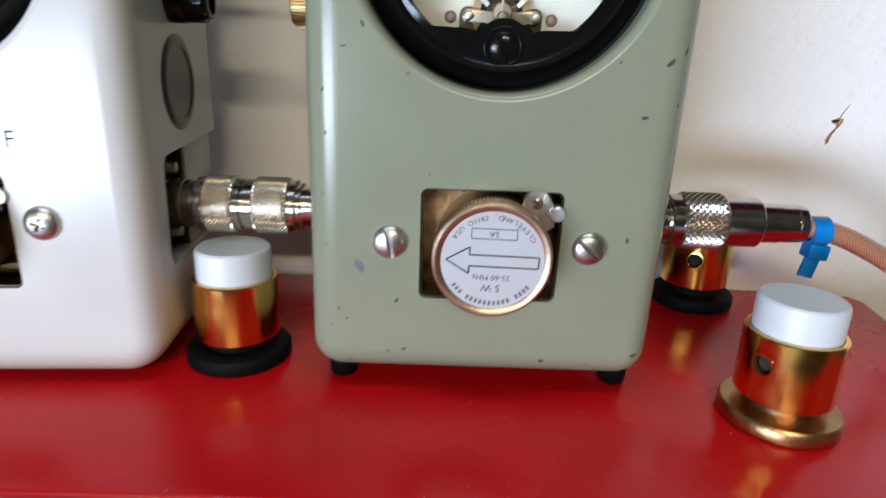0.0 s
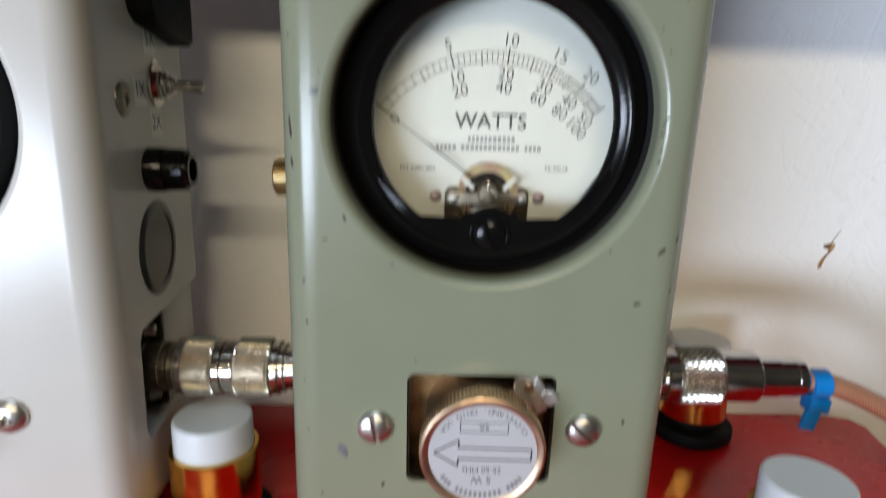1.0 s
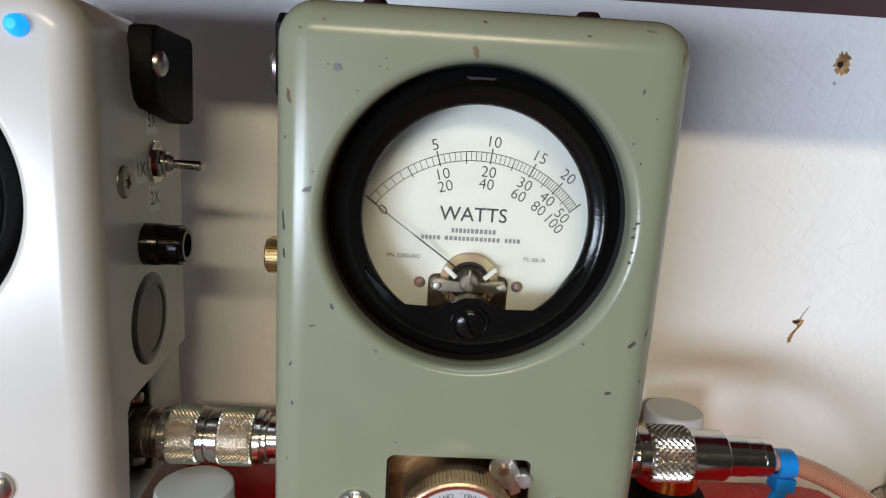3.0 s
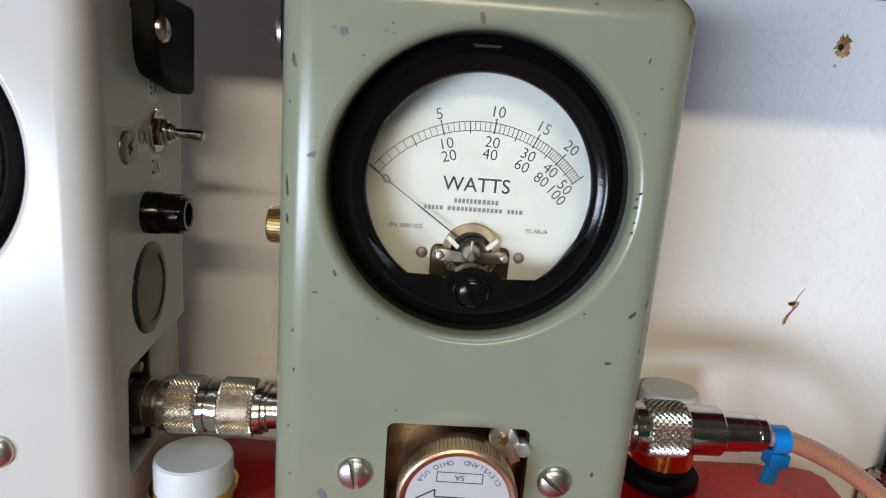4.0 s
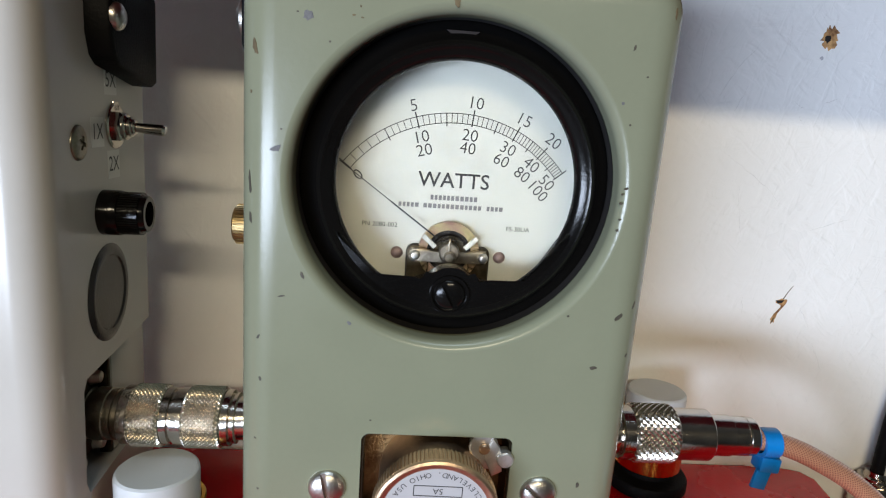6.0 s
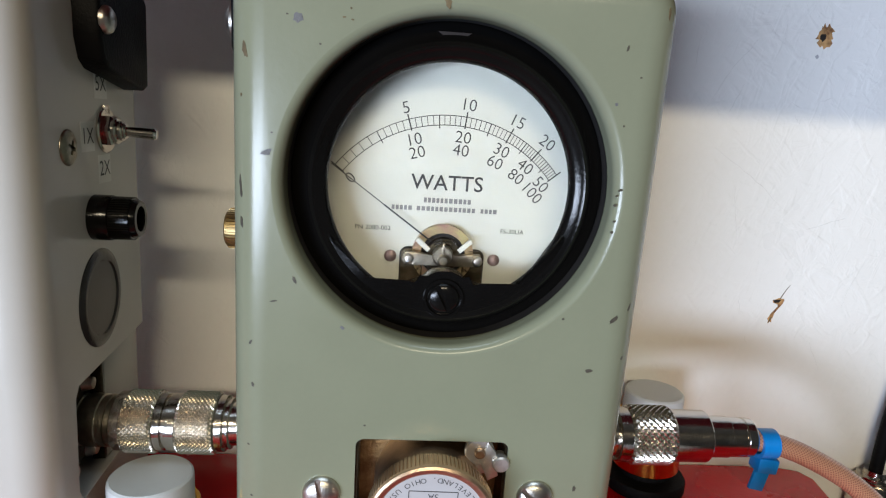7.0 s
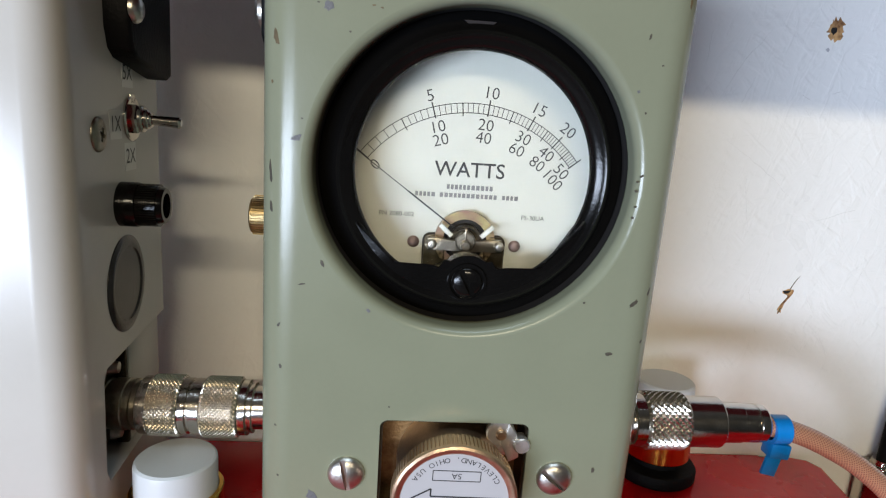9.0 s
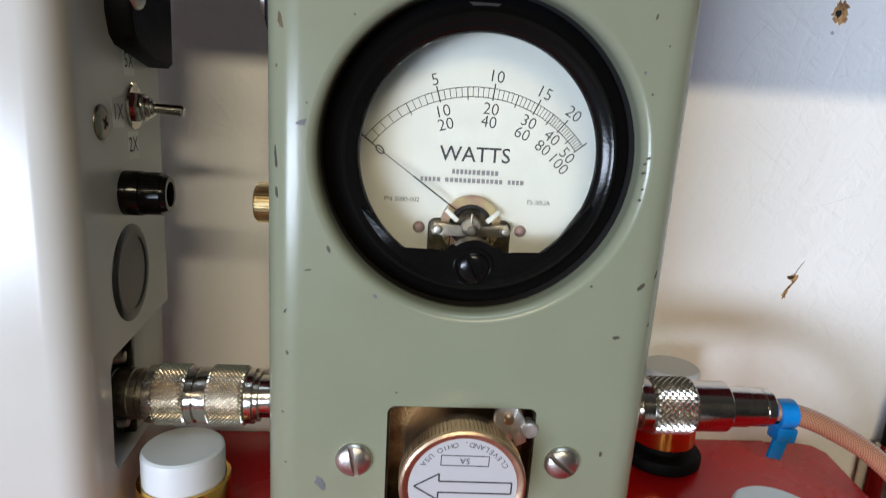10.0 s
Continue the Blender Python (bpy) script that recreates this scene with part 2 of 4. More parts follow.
def carve(bm, cutters):
    """Take the cutters out of a solid and give the rest back as a bmesh."""
    def link(b, nm):
        bmesh.ops.recalc_face_normals(b, faces=b.faces)
        me = bpy.data.meshes.new(nm)
        b.to_mesh(me)
        b.free()
        return new(nm, me)
    body = link(bm, "solid")
    tools = [link(c, "cutter") for c in cutters]
    for t in tools:
        md = body.modifiers.new("cut", "BOOLEAN")
        md.operation, md.solver, md.object = "DIFFERENCE", "EXACT", t
    dg = bpy.context.evaluated_depsgraph_get()
    me = bpy.data.meshes.new_from_object(body.evaluated_get(dg))
    out = bmesh.new()
    out.from_mesh(me)
    for o in [body] + tools:
        bpy.data.objects.remove(o)
    return out


def lettering(text, size, at, turn=0.0, upright=True, face="front", thin=0.0):
    """Flat characters of the built-in font as a bmesh: in the xz plane facing -y (front) or in the yz plane facing +x (side)."""
    cu = bpy.data.curves.new("characters", "FONT")
    cu.body, cu.size, cu.align_x, cu.align_y = text, size, "CENTER", "CENTER"
    cu.resolution_u = 3
    cu.offset = -thin
    ob = new("characters", cu)
    me = bpy.data.meshes.new_from_object(ob.evaluated_get(bpy.context.evaluated_depsgraph_get()))
    bpy.data.objects.remove(ob)
    bm = bmesh.new()
    bm.from_mesh(me)
    stand = pose(0, 0, 0, 90, 0, 0) if face == "front" else pose(0, 0, 0, 90, 0, 90)
    bm.transform(Matrix.Translation(at) @ stand @ pose(0, 0, 0, 0, 0, turn))
    return bm


def merge(bms):
    out = bmesh.new()
    for b in bms:
        me = bpy.data.meshes.new("join")
        b.to_mesh(me)
        b.free()
        out.from_mesh(me)
        bpy.data.meshes.remove(me)
    return out


def knurl(r, h0, h1, at, axis, around, along, depth, twist=1):
    """A diamond-cut grip: a closed sleeve whose grid points stand in and out by turns."""
    bm = bmesh.new()
    m = Matrix.Translation(at) @ AXES[axis]
    rings = []
    for k in range(along + 1):
        h = h0 + (h1 - h0) * k / along
        ring = []
        for i in range(around):
            a = 2 * math.pi * i / around
            rr = r - depth * (1.0 if k in (0, along) or (i + k) % 2 else 0.0)
            ring.append(bm.verts.new(m @ Vector((rr * math.cos(a), rr * math.sin(a), h))))
        rings.append(ring)
    for k in range(along):
        a, b = rings[k], rings[k + 1]
        for i in range(around):
            j = (i + 1) % around
            if (i + k) % 2:
                bm.faces.new((a[i], a[j], b[i])), bm.faces.new((a[j], b[j], b[i]))
            else:
                bm.faces.new((a[i], b[j], b[i])), bm.faces.new((a[i], a[j], b[j]))
    bm.faces.new(rings[0]), bm.faces.new(rings[-1])
    return bm


def ribbed(r, h0, h1, at, axis, teeth, depth):
    """A cylinder with straight fine teeth round its rim."""
    pts = []
    for i in range(teeth):
        for f, d in ((0.0, 0), (0.45, 0), (0.6, depth), (0.9, depth)):
            a = 2 * math.pi * (i + f) / teeth
            pts.append(((r - d) * math.cos(a), (r - d) * math.sin(a)))
    bm = prism(pts, h0, h1, 0, "xy")
    bm.transform(Matrix.Translation(at) @ AXES[axis])
    return bm


def tube(points, r, segs=20, uv_len=0.004):
    """A round cable through the points, smoothed, with a UV that runs along it."""
    P = [Vector(p) for p in points]
    fine = []
    for i in range(len(P) - 1):
        p0, p1, p2, p3 = P[max(i - 1, 0)], P[i], P[i + 1], P[min(i + 2, len(P) - 1)]
        for k in range(10):
            t = k / 10
            fine.append(0.5 * ((2 * p1) + (p2 - p0) * t + (2 * p0 - 5 * p1 + 4 * p2 - p3) * t * t + (3 * p1 - p0 - 3 * p2 + p3) * t ** 3))
    fine.append(P[-1])
    bm = bmesh.new()
    uvl = bm.loops.layers.uv.new("UVMap")
    rings, side = [], None
    for i, p in enumerate(fine):
        d = (fine[min(i + 1, len(fine) - 1)] - fine[max(i - 1, 0)]).normalized()
        side = (d.orthogonal() if side is None else side - side.dot(d) * d).normalized()
        up = d.cross(side)
        rings.append([bm.verts.new(p + r * (math.cos(2 * math.pi * k / segs) * side + math.sin(2 * math.pi * k / segs) * up)) for k in range(segs)])
    run = 0.0
    for i in range(len(rings) - 1):
        step = (fine[i + 1] - fine[i]).length
        for k in range(segs):
            j = (k + 1) % segs
            f = bm.faces.new((rings[i][k], rings[i][j], rings[i + 1][j], rings[i + 1][k]))
            for lp, (u, v) in zip(f.loops, ((run, k), (run, k + 1), (run + step, k + 1), (run + step, k))):
                lp[uvl].uv = (u / uv_len, v * 2 * math.pi * r / segs / uv_len)
        run += step
    bm.faces.new(rings[0][::-1]), bm.faces.new(rings[-1])
    return bm


def dome_screw(r, h, slot="flat", turn=0.0):
    """A round screw head that faces -y, its slot cut in; at the origin."""
    prof = [(0, -h)] + [(r * math.sin(radians(a)), -h * math.cos(radians(a)) ** 0.8) for a in (15, 30, 45, 60, 72, 82)] + [(r, 0.0), (r, 0.0006), (0, 0.0006)]
    bm = lathe([(p[0], -p[1]) for p in prof], axis="y", segs=40)
    bm.transform(pose(0, 0, 0, 0, 0, 180))
    w = 0.0007 if slot == "flat" else 0.0006
    cuts = [box(-r * 1.2, r * 1.2, -h - 0.002, -h * 0.45, -w, w)] if slot == "flat" else [box(-r * 0.4, r * 0.4, -h - 0.002, -h * 0.4, -w, w), box(-w, w, -h - 0.002, -h * 0.4, -r * 0.4, r * 0.4)]
    bm = carve(bm, cuts)
    bm.transform(pose(0, 0, 0, 0, turn, 0))
    return bm


# ---- the setting ----
wall = part("wall_back", box(-2.5, 1.2, 0.105, 0.20, -0.9, 1.9), M_WALL)
tagged(wall, "white glossy painted board wall with scratches and torn holes", "wall", kind="structure")
for nm, b in (("wall_left", box(-2.6, -2.5, -2.9, 0.2, -0.9, 1.9)), ("wall_right", box(1.9, 2.0, -2.9, 0.2, -0.9, 1.9)),
              ("wall_front", box(-2.6, 2.0, -3.0, -2.9, -0.9, 1.9)), ("wall_side", box(1.2, 1.9, 0.105, 0.2, -0.9, 1.9))):
    tagged(part(nm, b, M_ROOM), "plain painted room wall", "wall", kind="structure")
tagged(part("floor", box(-2.6, 2.0, -3.0, 0.2, -1.0, -0.9), M_BENCH), "dark plain workshop floor", "floor", kind="structure")
tagged(part("ceiling", box(-2.6, 2.0, -3.0, 0.2, 1.9, 2.0), M_ROOM), "plain painted ceiling", "ceiling", kind="structure")
tagged(part("workbench", box(-1.0, 1.0, -0.35, 0.103, -0.20, -0.1612, 0.004), M_BENCH), "dark wooden workbench under the red case", "workbench", kind="structure")

# red sheet-metal case whose lid carries the instruments
red = thing("red_metal_case", (0, 0, -0.1612), "glossy red painted sheet-metal case with a stepped lid", "metal case")
LID = [(-0.42, 0.1035), (0.172, 0.1035), (0.180, 0.101), (0.1835, 0.094), (0.160, -0.054), (0.154, -0.060), (0.148, -0.062), (-0.42, -0.062)]
body = prism(LID, 0.0, 0.158, 0, "xy")
part("body", body, M_RED, red)
lid = prism(LID, 0.1605, 0.156, 0.0022, "xy")
part("lid", lid, M_RED, red)
part("lid_panel", prism([(-0.41, 0.1025), (0.1570, 0.1025), (0.1345, -0.042), (0.1285, -0.048), (-0.41, -0.048)], 0.1612, 0.1570, 0.0010, "xy"), M_RED, red)

g = random.Random(23)
specks = bmesh.new()
for k in range(46):
    x, y, r = g.uniform(-0.13, 0.14), g.uniform(-0.055, 0.06), g.uniform(0.00008, 0.00022)
    box(x - r, x + r * g.uniform(0.6, 1.6), y - r, y + r, 0.1610, 0.16135, 0, 1, specks)
tagged(part("dust", specks, M_SCUFF, red, "pale dust specks", 0), kind="stuff")

# red shelf above, which shades the top of the wall
tagged(part("wall_shelf", box(-0.6, 0.30, -0.025, 0.1048, 0.2105, 0.2285, 0.002), M_SHELF), "dark red painted shelf on the wall over the instruments", "shelf", kind="structure")


# ---- the two wattmeters ----
DIAL_Y = 0.0182
PIVOT = (0.0006, 0.1137)
ARC = (0.0007, 0.1117)
SCALE = [(0, -51.8), (2.5, -30.5), (5, -16.9), (7.5, -4.8), (10, 6.1), (12.5, 16.3), (15, 25.1), (17.5, 32.6), (20, 38.7), (22.5, 45.0), (25, 50.7)]


def dial_angle(w):
    for (a, p), (b, q) in zip(SCALE, SCALE[1:]):
        if w <= b:
            return p + (q - p) * (w - a) / (b - a)
    return SCALE[-1][1]


def bar(x0, z0, x1, z1, w, y, d=0.00005):
    """A thin printed stroke in the dial's plane."""
    v = Vector((x1 - x0, z1 - z0)).normalized()
    n = Vector((-v.y, v.x)) * w / 2
    return prism([(x0 + n.x, z0 + n.y), (x1 + n.x, z1 + n.y), (x1 - n.x, z1 - n.y), (x0 - n.x, z0 - n.y)], y - d, y)


def arc_strip(r, w, a0, a1, y, c, n=40, d=0.00005):
    pts = [(c[0] + (r + w / 2) * math.sin(radians(a0 + (a1 - a0) * i / n)), c[1] + (r + w / 2) * math.cos(radians(a0 + (a1 - a0) * i / n))) for i in range(n + 1)]
    pts += [(c[0] + (r - w / 2) * math.sin(radians(a1 + (a0 - a1) * i / n)), c[1] + (r - w / 2) * math.cos(radians(a1 + (a0 - a1) * i / n))) for i in range(n + 1)]
    return prism(pts, y - d, y)


def build_meter_movement(parent):
    """Black bezel, glass, printed dial, needle and the bare movement; local to the instrument's foot centre."""
    bezel = part("bezel", lathe([(0.0392, 0.022), (0.0393, 0.0100), (0.0388, 0.0092), (0.0376, 0.0088), (0.0362, 0.0078), (0.0350, 0.0058), (0.0341, 0.0043), (0.0333, 0.0037), (0.0326, 0.0041), (0.0320, 0.0047), (0.0314, 0.0049), (0.0305, 0.0056), (0.0299, 0.0064), (0.0298, 0.0072),
                                 (0.0303, 0.0082), (0.0330, 0.0105), (0.0345, 0.0165), (0.0345, 0.022)], (0.0005, 0, 0.1320), "y", 128, closed=True), M_BLACK, parent, "glossy black round bezel", 60)
    cx, cz, rr = 0.0005, 0.1320, 0.0335
    a0, a1 = math.degrees(math.atan2(0.1225 - cz, -0.0309)), math.degrees(math.atan2(0.1237 - cz, 0.0307))
    pts = [(-0.0304, 0.1233), (-0.0196, 0.1073), (-0.0090, 0.1070), (-0.0068, 0.1078)]
    pts += [(0.0007 + 0.0072 * math.cos(radians(a)), 0.1040 + 0.0072 * math.sin(radians(a))) for a in range(138, 41, -8)]
    pts += [(0.0082, 0.1078), (0.0104, 0.1070), (0.0206, 0.1073), (0.0312, 0.1245)]
    pts += [(cx + rr * math.cos(radians(a1 + (a0 - a1) * i / 24)), cz + rr * math.sin(radians(a1 + (a0 - a1) * i / 24))) for i in range(1, 24)]
    part("chin", prism(pts, 0.0047, 0.0090, 0.0014), M_BLACK, bezel, smooth=50)
    adj = dome_screw(0.0040, 0.0014, "flat", 62)
    adj.transform(Matrix.Translation((0.0007, 0.0047, 0.1040)))
    part("zero_screw", merge([adj, lathe([(0.0042, 0.0056), (0.0045, 0.0041), (0.0051, 0.0041), (0.0055, 0.0056)], (0.0007, 0, 0.1040), "y", 40, closed=True)]), M_BLACK, bezel)
    part("notch", prism([(-0.0045, 0.1686), (0.0035, 0.1686), (0.0020, 0.1676), (-0.0030, 0.1676)], 0.0075, 0.0100), M_PLUG, bezel)
    glass = part("glass", rod(0.0322, 0.0100, 0.0107, (0.0005, 0, 0.1320), "y", 64, 0.0001), M_GLASS, parent, "clear flat meter glass")
    glass.visible_shadow = False
    dial = part("dial", rod(0.0372, DIAL_Y, DIAL_Y + 0.0008, (0.0005, 0, 0.1320), "y", 96, 0.0001), M_DIAL, parent, "white printed wattmeter dial")
    y = DIAL_Y - 0.0001
    px, pz = PIVOT
    ax, az = ARC
    R = 0.0376
    scale = [arc_strip(R, 0.0002, SCALE[0][1], SCALE[-1][1], y, ARC), arc_strip(R - 0.0025, 0.0002, SCALE[0][1], SCALE[-1][1], y, ARC)]
    for i in range(51):
        a = radians(dial_angle(i * 0.5))
        big, mid = i % 10 == 0, i % 5 == 0
        lo, hi, w = (R - 0.0030, R + 0.0013, 0.00034) if big else ((R - 0.0034, R + 0.0001, 0.00026) if mid else (R - 0.0025, R, 0.00016))
        scale.append(bar(ax + lo * math.sin(a), az + lo * math.cos(a), ax + hi * math.sin(a), az + hi * math.cos(a), w, y - 0.00002))
    part("scale_marks", merge(scale), M_INK, dial, smooth=0)
    nums = []
    for w, label, rad in ((0, "0", 0.0323), (5, "5", 0.0405), (10, "10", 0.0406), (15, "15", 0.0408), (20, "20", 0.0410), (5, "10", 0.0322), (10, "20", 0.0322), (15, "30", 0.0323),
                          (20, "40", 0.0326), (24.7, "50", 0.0326), (5, "20", 0.0287), (10, "40", 0.0288), (15, "60", 0.0288), (20, "80", 0.0290), (25.0, "100", 0.0294)):
        a = dial_angle(w)
        nums.append(lettering(label, 0.0044, (ax + rad * math.sin(radians(a)), y - 0.00005, az + rad * math.cos(radians(a))), -a * 0.86, thin=0.00003))
    part("numerals", merge(nums), M_INK, dial, smooth=0)
    part("unit_word", lettering("WATTS", 0.0057, (px + 0.0002, y - 0.00005, 0.1315), thin=-0.00004), M_INK, dial, smooth=0)
    rng = random.Random(4)
    words = []
    for x0, x1, z, hgt in ((-0.0052, 0.0070, 0.1269, 0.0013), (-0.0137, -0.0086, 0.1246, 0.0012), (-0.0070, 0.0086, 0.1246, 0.0012), (0.0102, 0.0150, 0.1246, 0.0012)):
        x = x0
        while x < x1 - 0.0004:
            w = rng.uniform(0.0007, 0.0010)
            words.append(box(x, x + w, y - 0.00005, y, z - hgt / 2, z + hgt / 2))
            x += w + 0.00035
    part("maker_bars", merge(words), M_INK_FADED, dial, smooth=0)
    part("part_number", lettering("PN 2080-002", 0.0018, (-0.0185, y, 0.1187), thin=0.0), M_INK, dial, smooth=0)
    part("sensitivity_note", lettering("FS-30UA", 0.0018, (0.0192, y, 0.1193), thin=0.0), M_INK, dial, smooth=0)
    for rx in (-0.0135, 0.0148):
        part("rivet", lathe([(0, -0.0010), (0.0008, -0.0009), (0.0014, -0.0005), (0.0017, 0.0), (0.0017, 0.0004)], (rx, DIAL_Y, 0.1111), "y", 24), M_RIVET, dial, "dull brass rivet")
    # flat near-black plates on the dial paint the shade of its cutout
    mv = part("movement", merge([prism(rounded(-0.0110, 0.0120, 0.1000, 0.1140, 0.0022), DIAL_Y - 0.0006, DIAL_Y - 0.0002), lathe([(0.0072, DIAL_Y - 0.0007), (0.0, DIAL_Y - 0.0007)], (px, 0, 0.1135), "y", 40)]), M_HOLE_SHADE, parent, "bare brown coil movement", 0)
    part("pole_ring", lathe([(0.0083, -0.0010), (0.0060, -0.0010), (0.0060, 0.0006), (0.0083, 0.0006)], (px, DIAL_Y - 0.0008, 0.1124), "y", 56, closed=True), M_CADMIUM, mv, "iridescent yellowish pole ring")
    part("pole_core", lathe([(0, -0.0012), (0.0046, -0.0012), (0.0048, -0.0008), (0.0048, 0.0004)], (px, DIAL_Y - 0.0008, 0.1124), "y", 40), M_OLIVE, mv)
    for x0, x1 in ((-0.0106, -0.0048), (0.0060, 0.0116)):
        part("side_plate", prism(rounded(x0, x1, 0.1005, 0.1138, 0.0014), DIAL_Y - 0.0018, DIAL_Y - 0.0008, 0.0003), M_OLIVE, mv)
    part("bridge", merge([prism([(-0.0104, 0.1112), (-0.0096, 0.1133), (-0.0070, 0.1134), (-0.0030, 0.1128), (0.0042, 0.1128), (0.0080, 0.1134), (0.0106, 0.1133), (0.0114, 0.1112), (0.0106, 0.1100), (0.0080, 0.1099), (-0.0070, 0.1099), (-0.0096, 0.1100)], DIAL_Y - 0.0038, DIAL_Y - 0.0026, 0.0003)]), M_DULL, mv, "dull metal bridge bar")
    part("hub", merge([lathe([(0, -0.0004), (0.0024, -0.0004), (0.0028, 0.0), (0.0028, 0.0014)], (px, DIAL_Y - 0.0040, 0.1126), "y", 32), rod(0.0015, DIAL_Y - 0.0058, DIAL_Y - 0.0040, (px, 0, 0.1116), "y", 20), box(px - 0.0003, px + 0.0003, DIAL_Y - 0.0046, DIAL_Y - 0.0040, 0.1130, 0.1162, 0.0001)]), M_DULL, mv, "small dull silver hub")
    for rx in (-0.0086, 0.0098):
        part("bridge_screw", lathe([(0, -0.0050), (0.0009, -0.0048), (0.0014, -0.0040), (0.0014, -0.0034)], (rx, DIAL_Y, 0.1116), "y", 20), M_STEEL, mv)
    springs = []
    for k, (r, a0, a1) in enumerate(((0.0046, -62, -8), (0.0039, -40, 30), (0.0049, 24, 48))):
        springs.append(arc_strip(r, 0.0003, a0, a1, DIAL_Y - 0.0030 - 0.0003 * k, (px, 0.1124), 14, 0.0003))
    part("coil_spring", merge(springs), M_NICKEL, mv, "thin silver hair spring", 0)
    for s, a in ((-1, 48), (1, -46)):
        t = box(-0.0006, 0.0006, DIAL_Y - 0.0052, DIAL_Y - 0.0042, -0.0022, 0.0022, 0.0001)
        t.transform(Matrix.Translation((px + s * 0.0056, 0, 0.1158)) @ pose(0, 0, 0, 0, -a, 0))
        part("stop_tab", t, M_DIAL, mv, "white stop tab")
    a = radians(-54.2)
    ndl = merge([bar(px + 0.004 * math.sin(a), pz + 0.004 * math.cos(a), px + 0.020 * math.sin(a), pz + 0.020 * math.cos(a), 0.00042, DIAL_Y - 0.0020, 0.0002),
                 bar(px + 0.020 * math.sin(a), pz + 0.020 * math.cos(a), px + 0.0372 * math.sin(a), pz + 0.0372 * math.cos(a), 0.00022, DIAL_Y - 0.0020, 0.0002)])
    part("needle", ndl, M_INK, mv, "thin black needle resting at zero", 0)


def build_element(parent):
    """The round plug-in element in its brass socket, face label upside down, and the spring catch."""
    part("socket_plate", box(-0.0225, 0.0225, 0.0110, 0.0135, 0.030, 0.069), M_BRASS, parent, "tarnished brown brass socket plate")
    # added frame whose dark colour stands in for shade on the recess walls
    part("dark_edge_frame", carve(prism(rounded(-0.01995, 0.02025, 0.03265, 0.06615, 0.0021), 0.0010, 0.0112), [prism(rounded(-0.0193, 0.0196, 0.0333, 0.0655, 0.0017), 0.0, 0.02)]), M_OLIVE, parent, "thin dark frame added inside the socket opening")
    c = (0.0002, 0, 0.0490)
    el = part("plug_in_element", merge([lathe([(0.0, 0.0112), (0.0152, 0.0112), (0.0152, -0.0035), (0.0, -0.0035)], c, "y", 64), ribbed(0.0166, -0.0048, -0.0098, c, "y", 96, 0.00035)]), M_COPPER, parent, "round bronze plug-in element with a knurled rim")
    part("rim", lathe([(0.0166, -0.0096), (0.0164, -0.0106), (0.0158, -0.0110), (0.0149, -0.0109), (0.0142, -0.0103), (0.0142, -0.0096)], c, "y", 96, closed=True), M_COPPER, el)
    part("face_label", rod(0.0143, -0.0102, -0.0095, c, "y", 72, 0.00005), M_WHITE_LABEL, el, "white label printed with an arrow")
    yf = -0.01023
    ink = []
    spin = pose(0, 0, 0, 0, 180, 0)
    turn = Matrix.Translation(c) @ pose(0, 0, 0, 0, 1.0, 0) @ spin @ Matrix.Diagonal((0.962, 1, 0.962, 1))

    def add(b):
        b.transform(turn)
        ink.append(b)

    outline = [(0.0132, 0.0), (0.0066, 0.0040), (0.0066, 0.0017), (-0.0132, 0.0017), (-0.0132, -0.0017), (0.0066, -0.0017), (0.0066, -0.0040)]
    for (x0, z0), (x1, z1) in zip(outline, outline[1:] + outline[:1]):
        add(bar(x0, z0, x1, z1, 0.00042, yf))
    for x0, z0, x1, z1 in ((-0.0064, -0.0096, 0.0064, -0.0096), (-0.0064, -0.0066, 0.0064, -0.0066), (-0.0064, -0.0096, -0.0064, -0.0066), (0.0064, -0.0096, 0.0064, -0.0066)):
        add(bar(x0, z0, x1, z1, 0.00022, yf))
    add(lettering("5A", 0.0024, (0, yf, -0.0081)))
    add(lettering("25-60 MHz", 0.0024, (0, yf, 0.0050)))
    add(lettering("5 W", 0.0031, (0, yf, 0.0082)))
    text = "CLEVELAND, OHIO USA"
    for i, ch in enumerate(text):
        if ch != " ":
            a = radians(-58 + 116 * i / (len(text) - 1))
            add(lettering(ch, 0.0021, (0.0130 * math.sin(a), yf, -0.0130 * math.cos(a)), math.degrees(a)))
    part("print", merge(ink), M_INK, el, smooth=0)
    bars = []
    for i in range(19):
        if i in (4, 15):
            continue
        a = -54 + 108 * i / 18
        b = arc_strip(0.0130, 0.0014, a - 2.0, a + 1.6, yf, (0, 0), 3)
        b.transform(turn)
        bars.append(b)
    part("maker_bars", merge(bars), M_INK_FADED, el, smooth=0)
    catch = part("catch", merge([box(0.0105, 0.0150, 0.0010, 0.0024, 0.0560, 0.0640, 0.0004), rod(0.0040, 0.0005, 0.0026, (0.0128, 0, 0.0628), "y", 28), prism([(0.0150, 0.0660), (0.0172, 0.0630), (0.0182, 0.0560), (0.0155, 0.0545), (0.0128, 0.0605)], 0.0000, 0.0014, 0.0003)]), M_CATCH, parent, "small bright metal spring catch")
    part("catch_pin", rod(0.0015, -0.0008, 0.0006, (0.0128, 0, 0.0628), "y", 20), M_COPPER, catch)
    part("catch_screw", rod(0.0023, -0.0012, 0.0030, (0.0186, 0, 0.0600), "y", 24), M_CATCH, catch)


WIDER = 0.0062
W2, TOP, BOT, DEPTH, FIL = 0.0508, 0.1845, 0.0062, 0.092, 0.0085


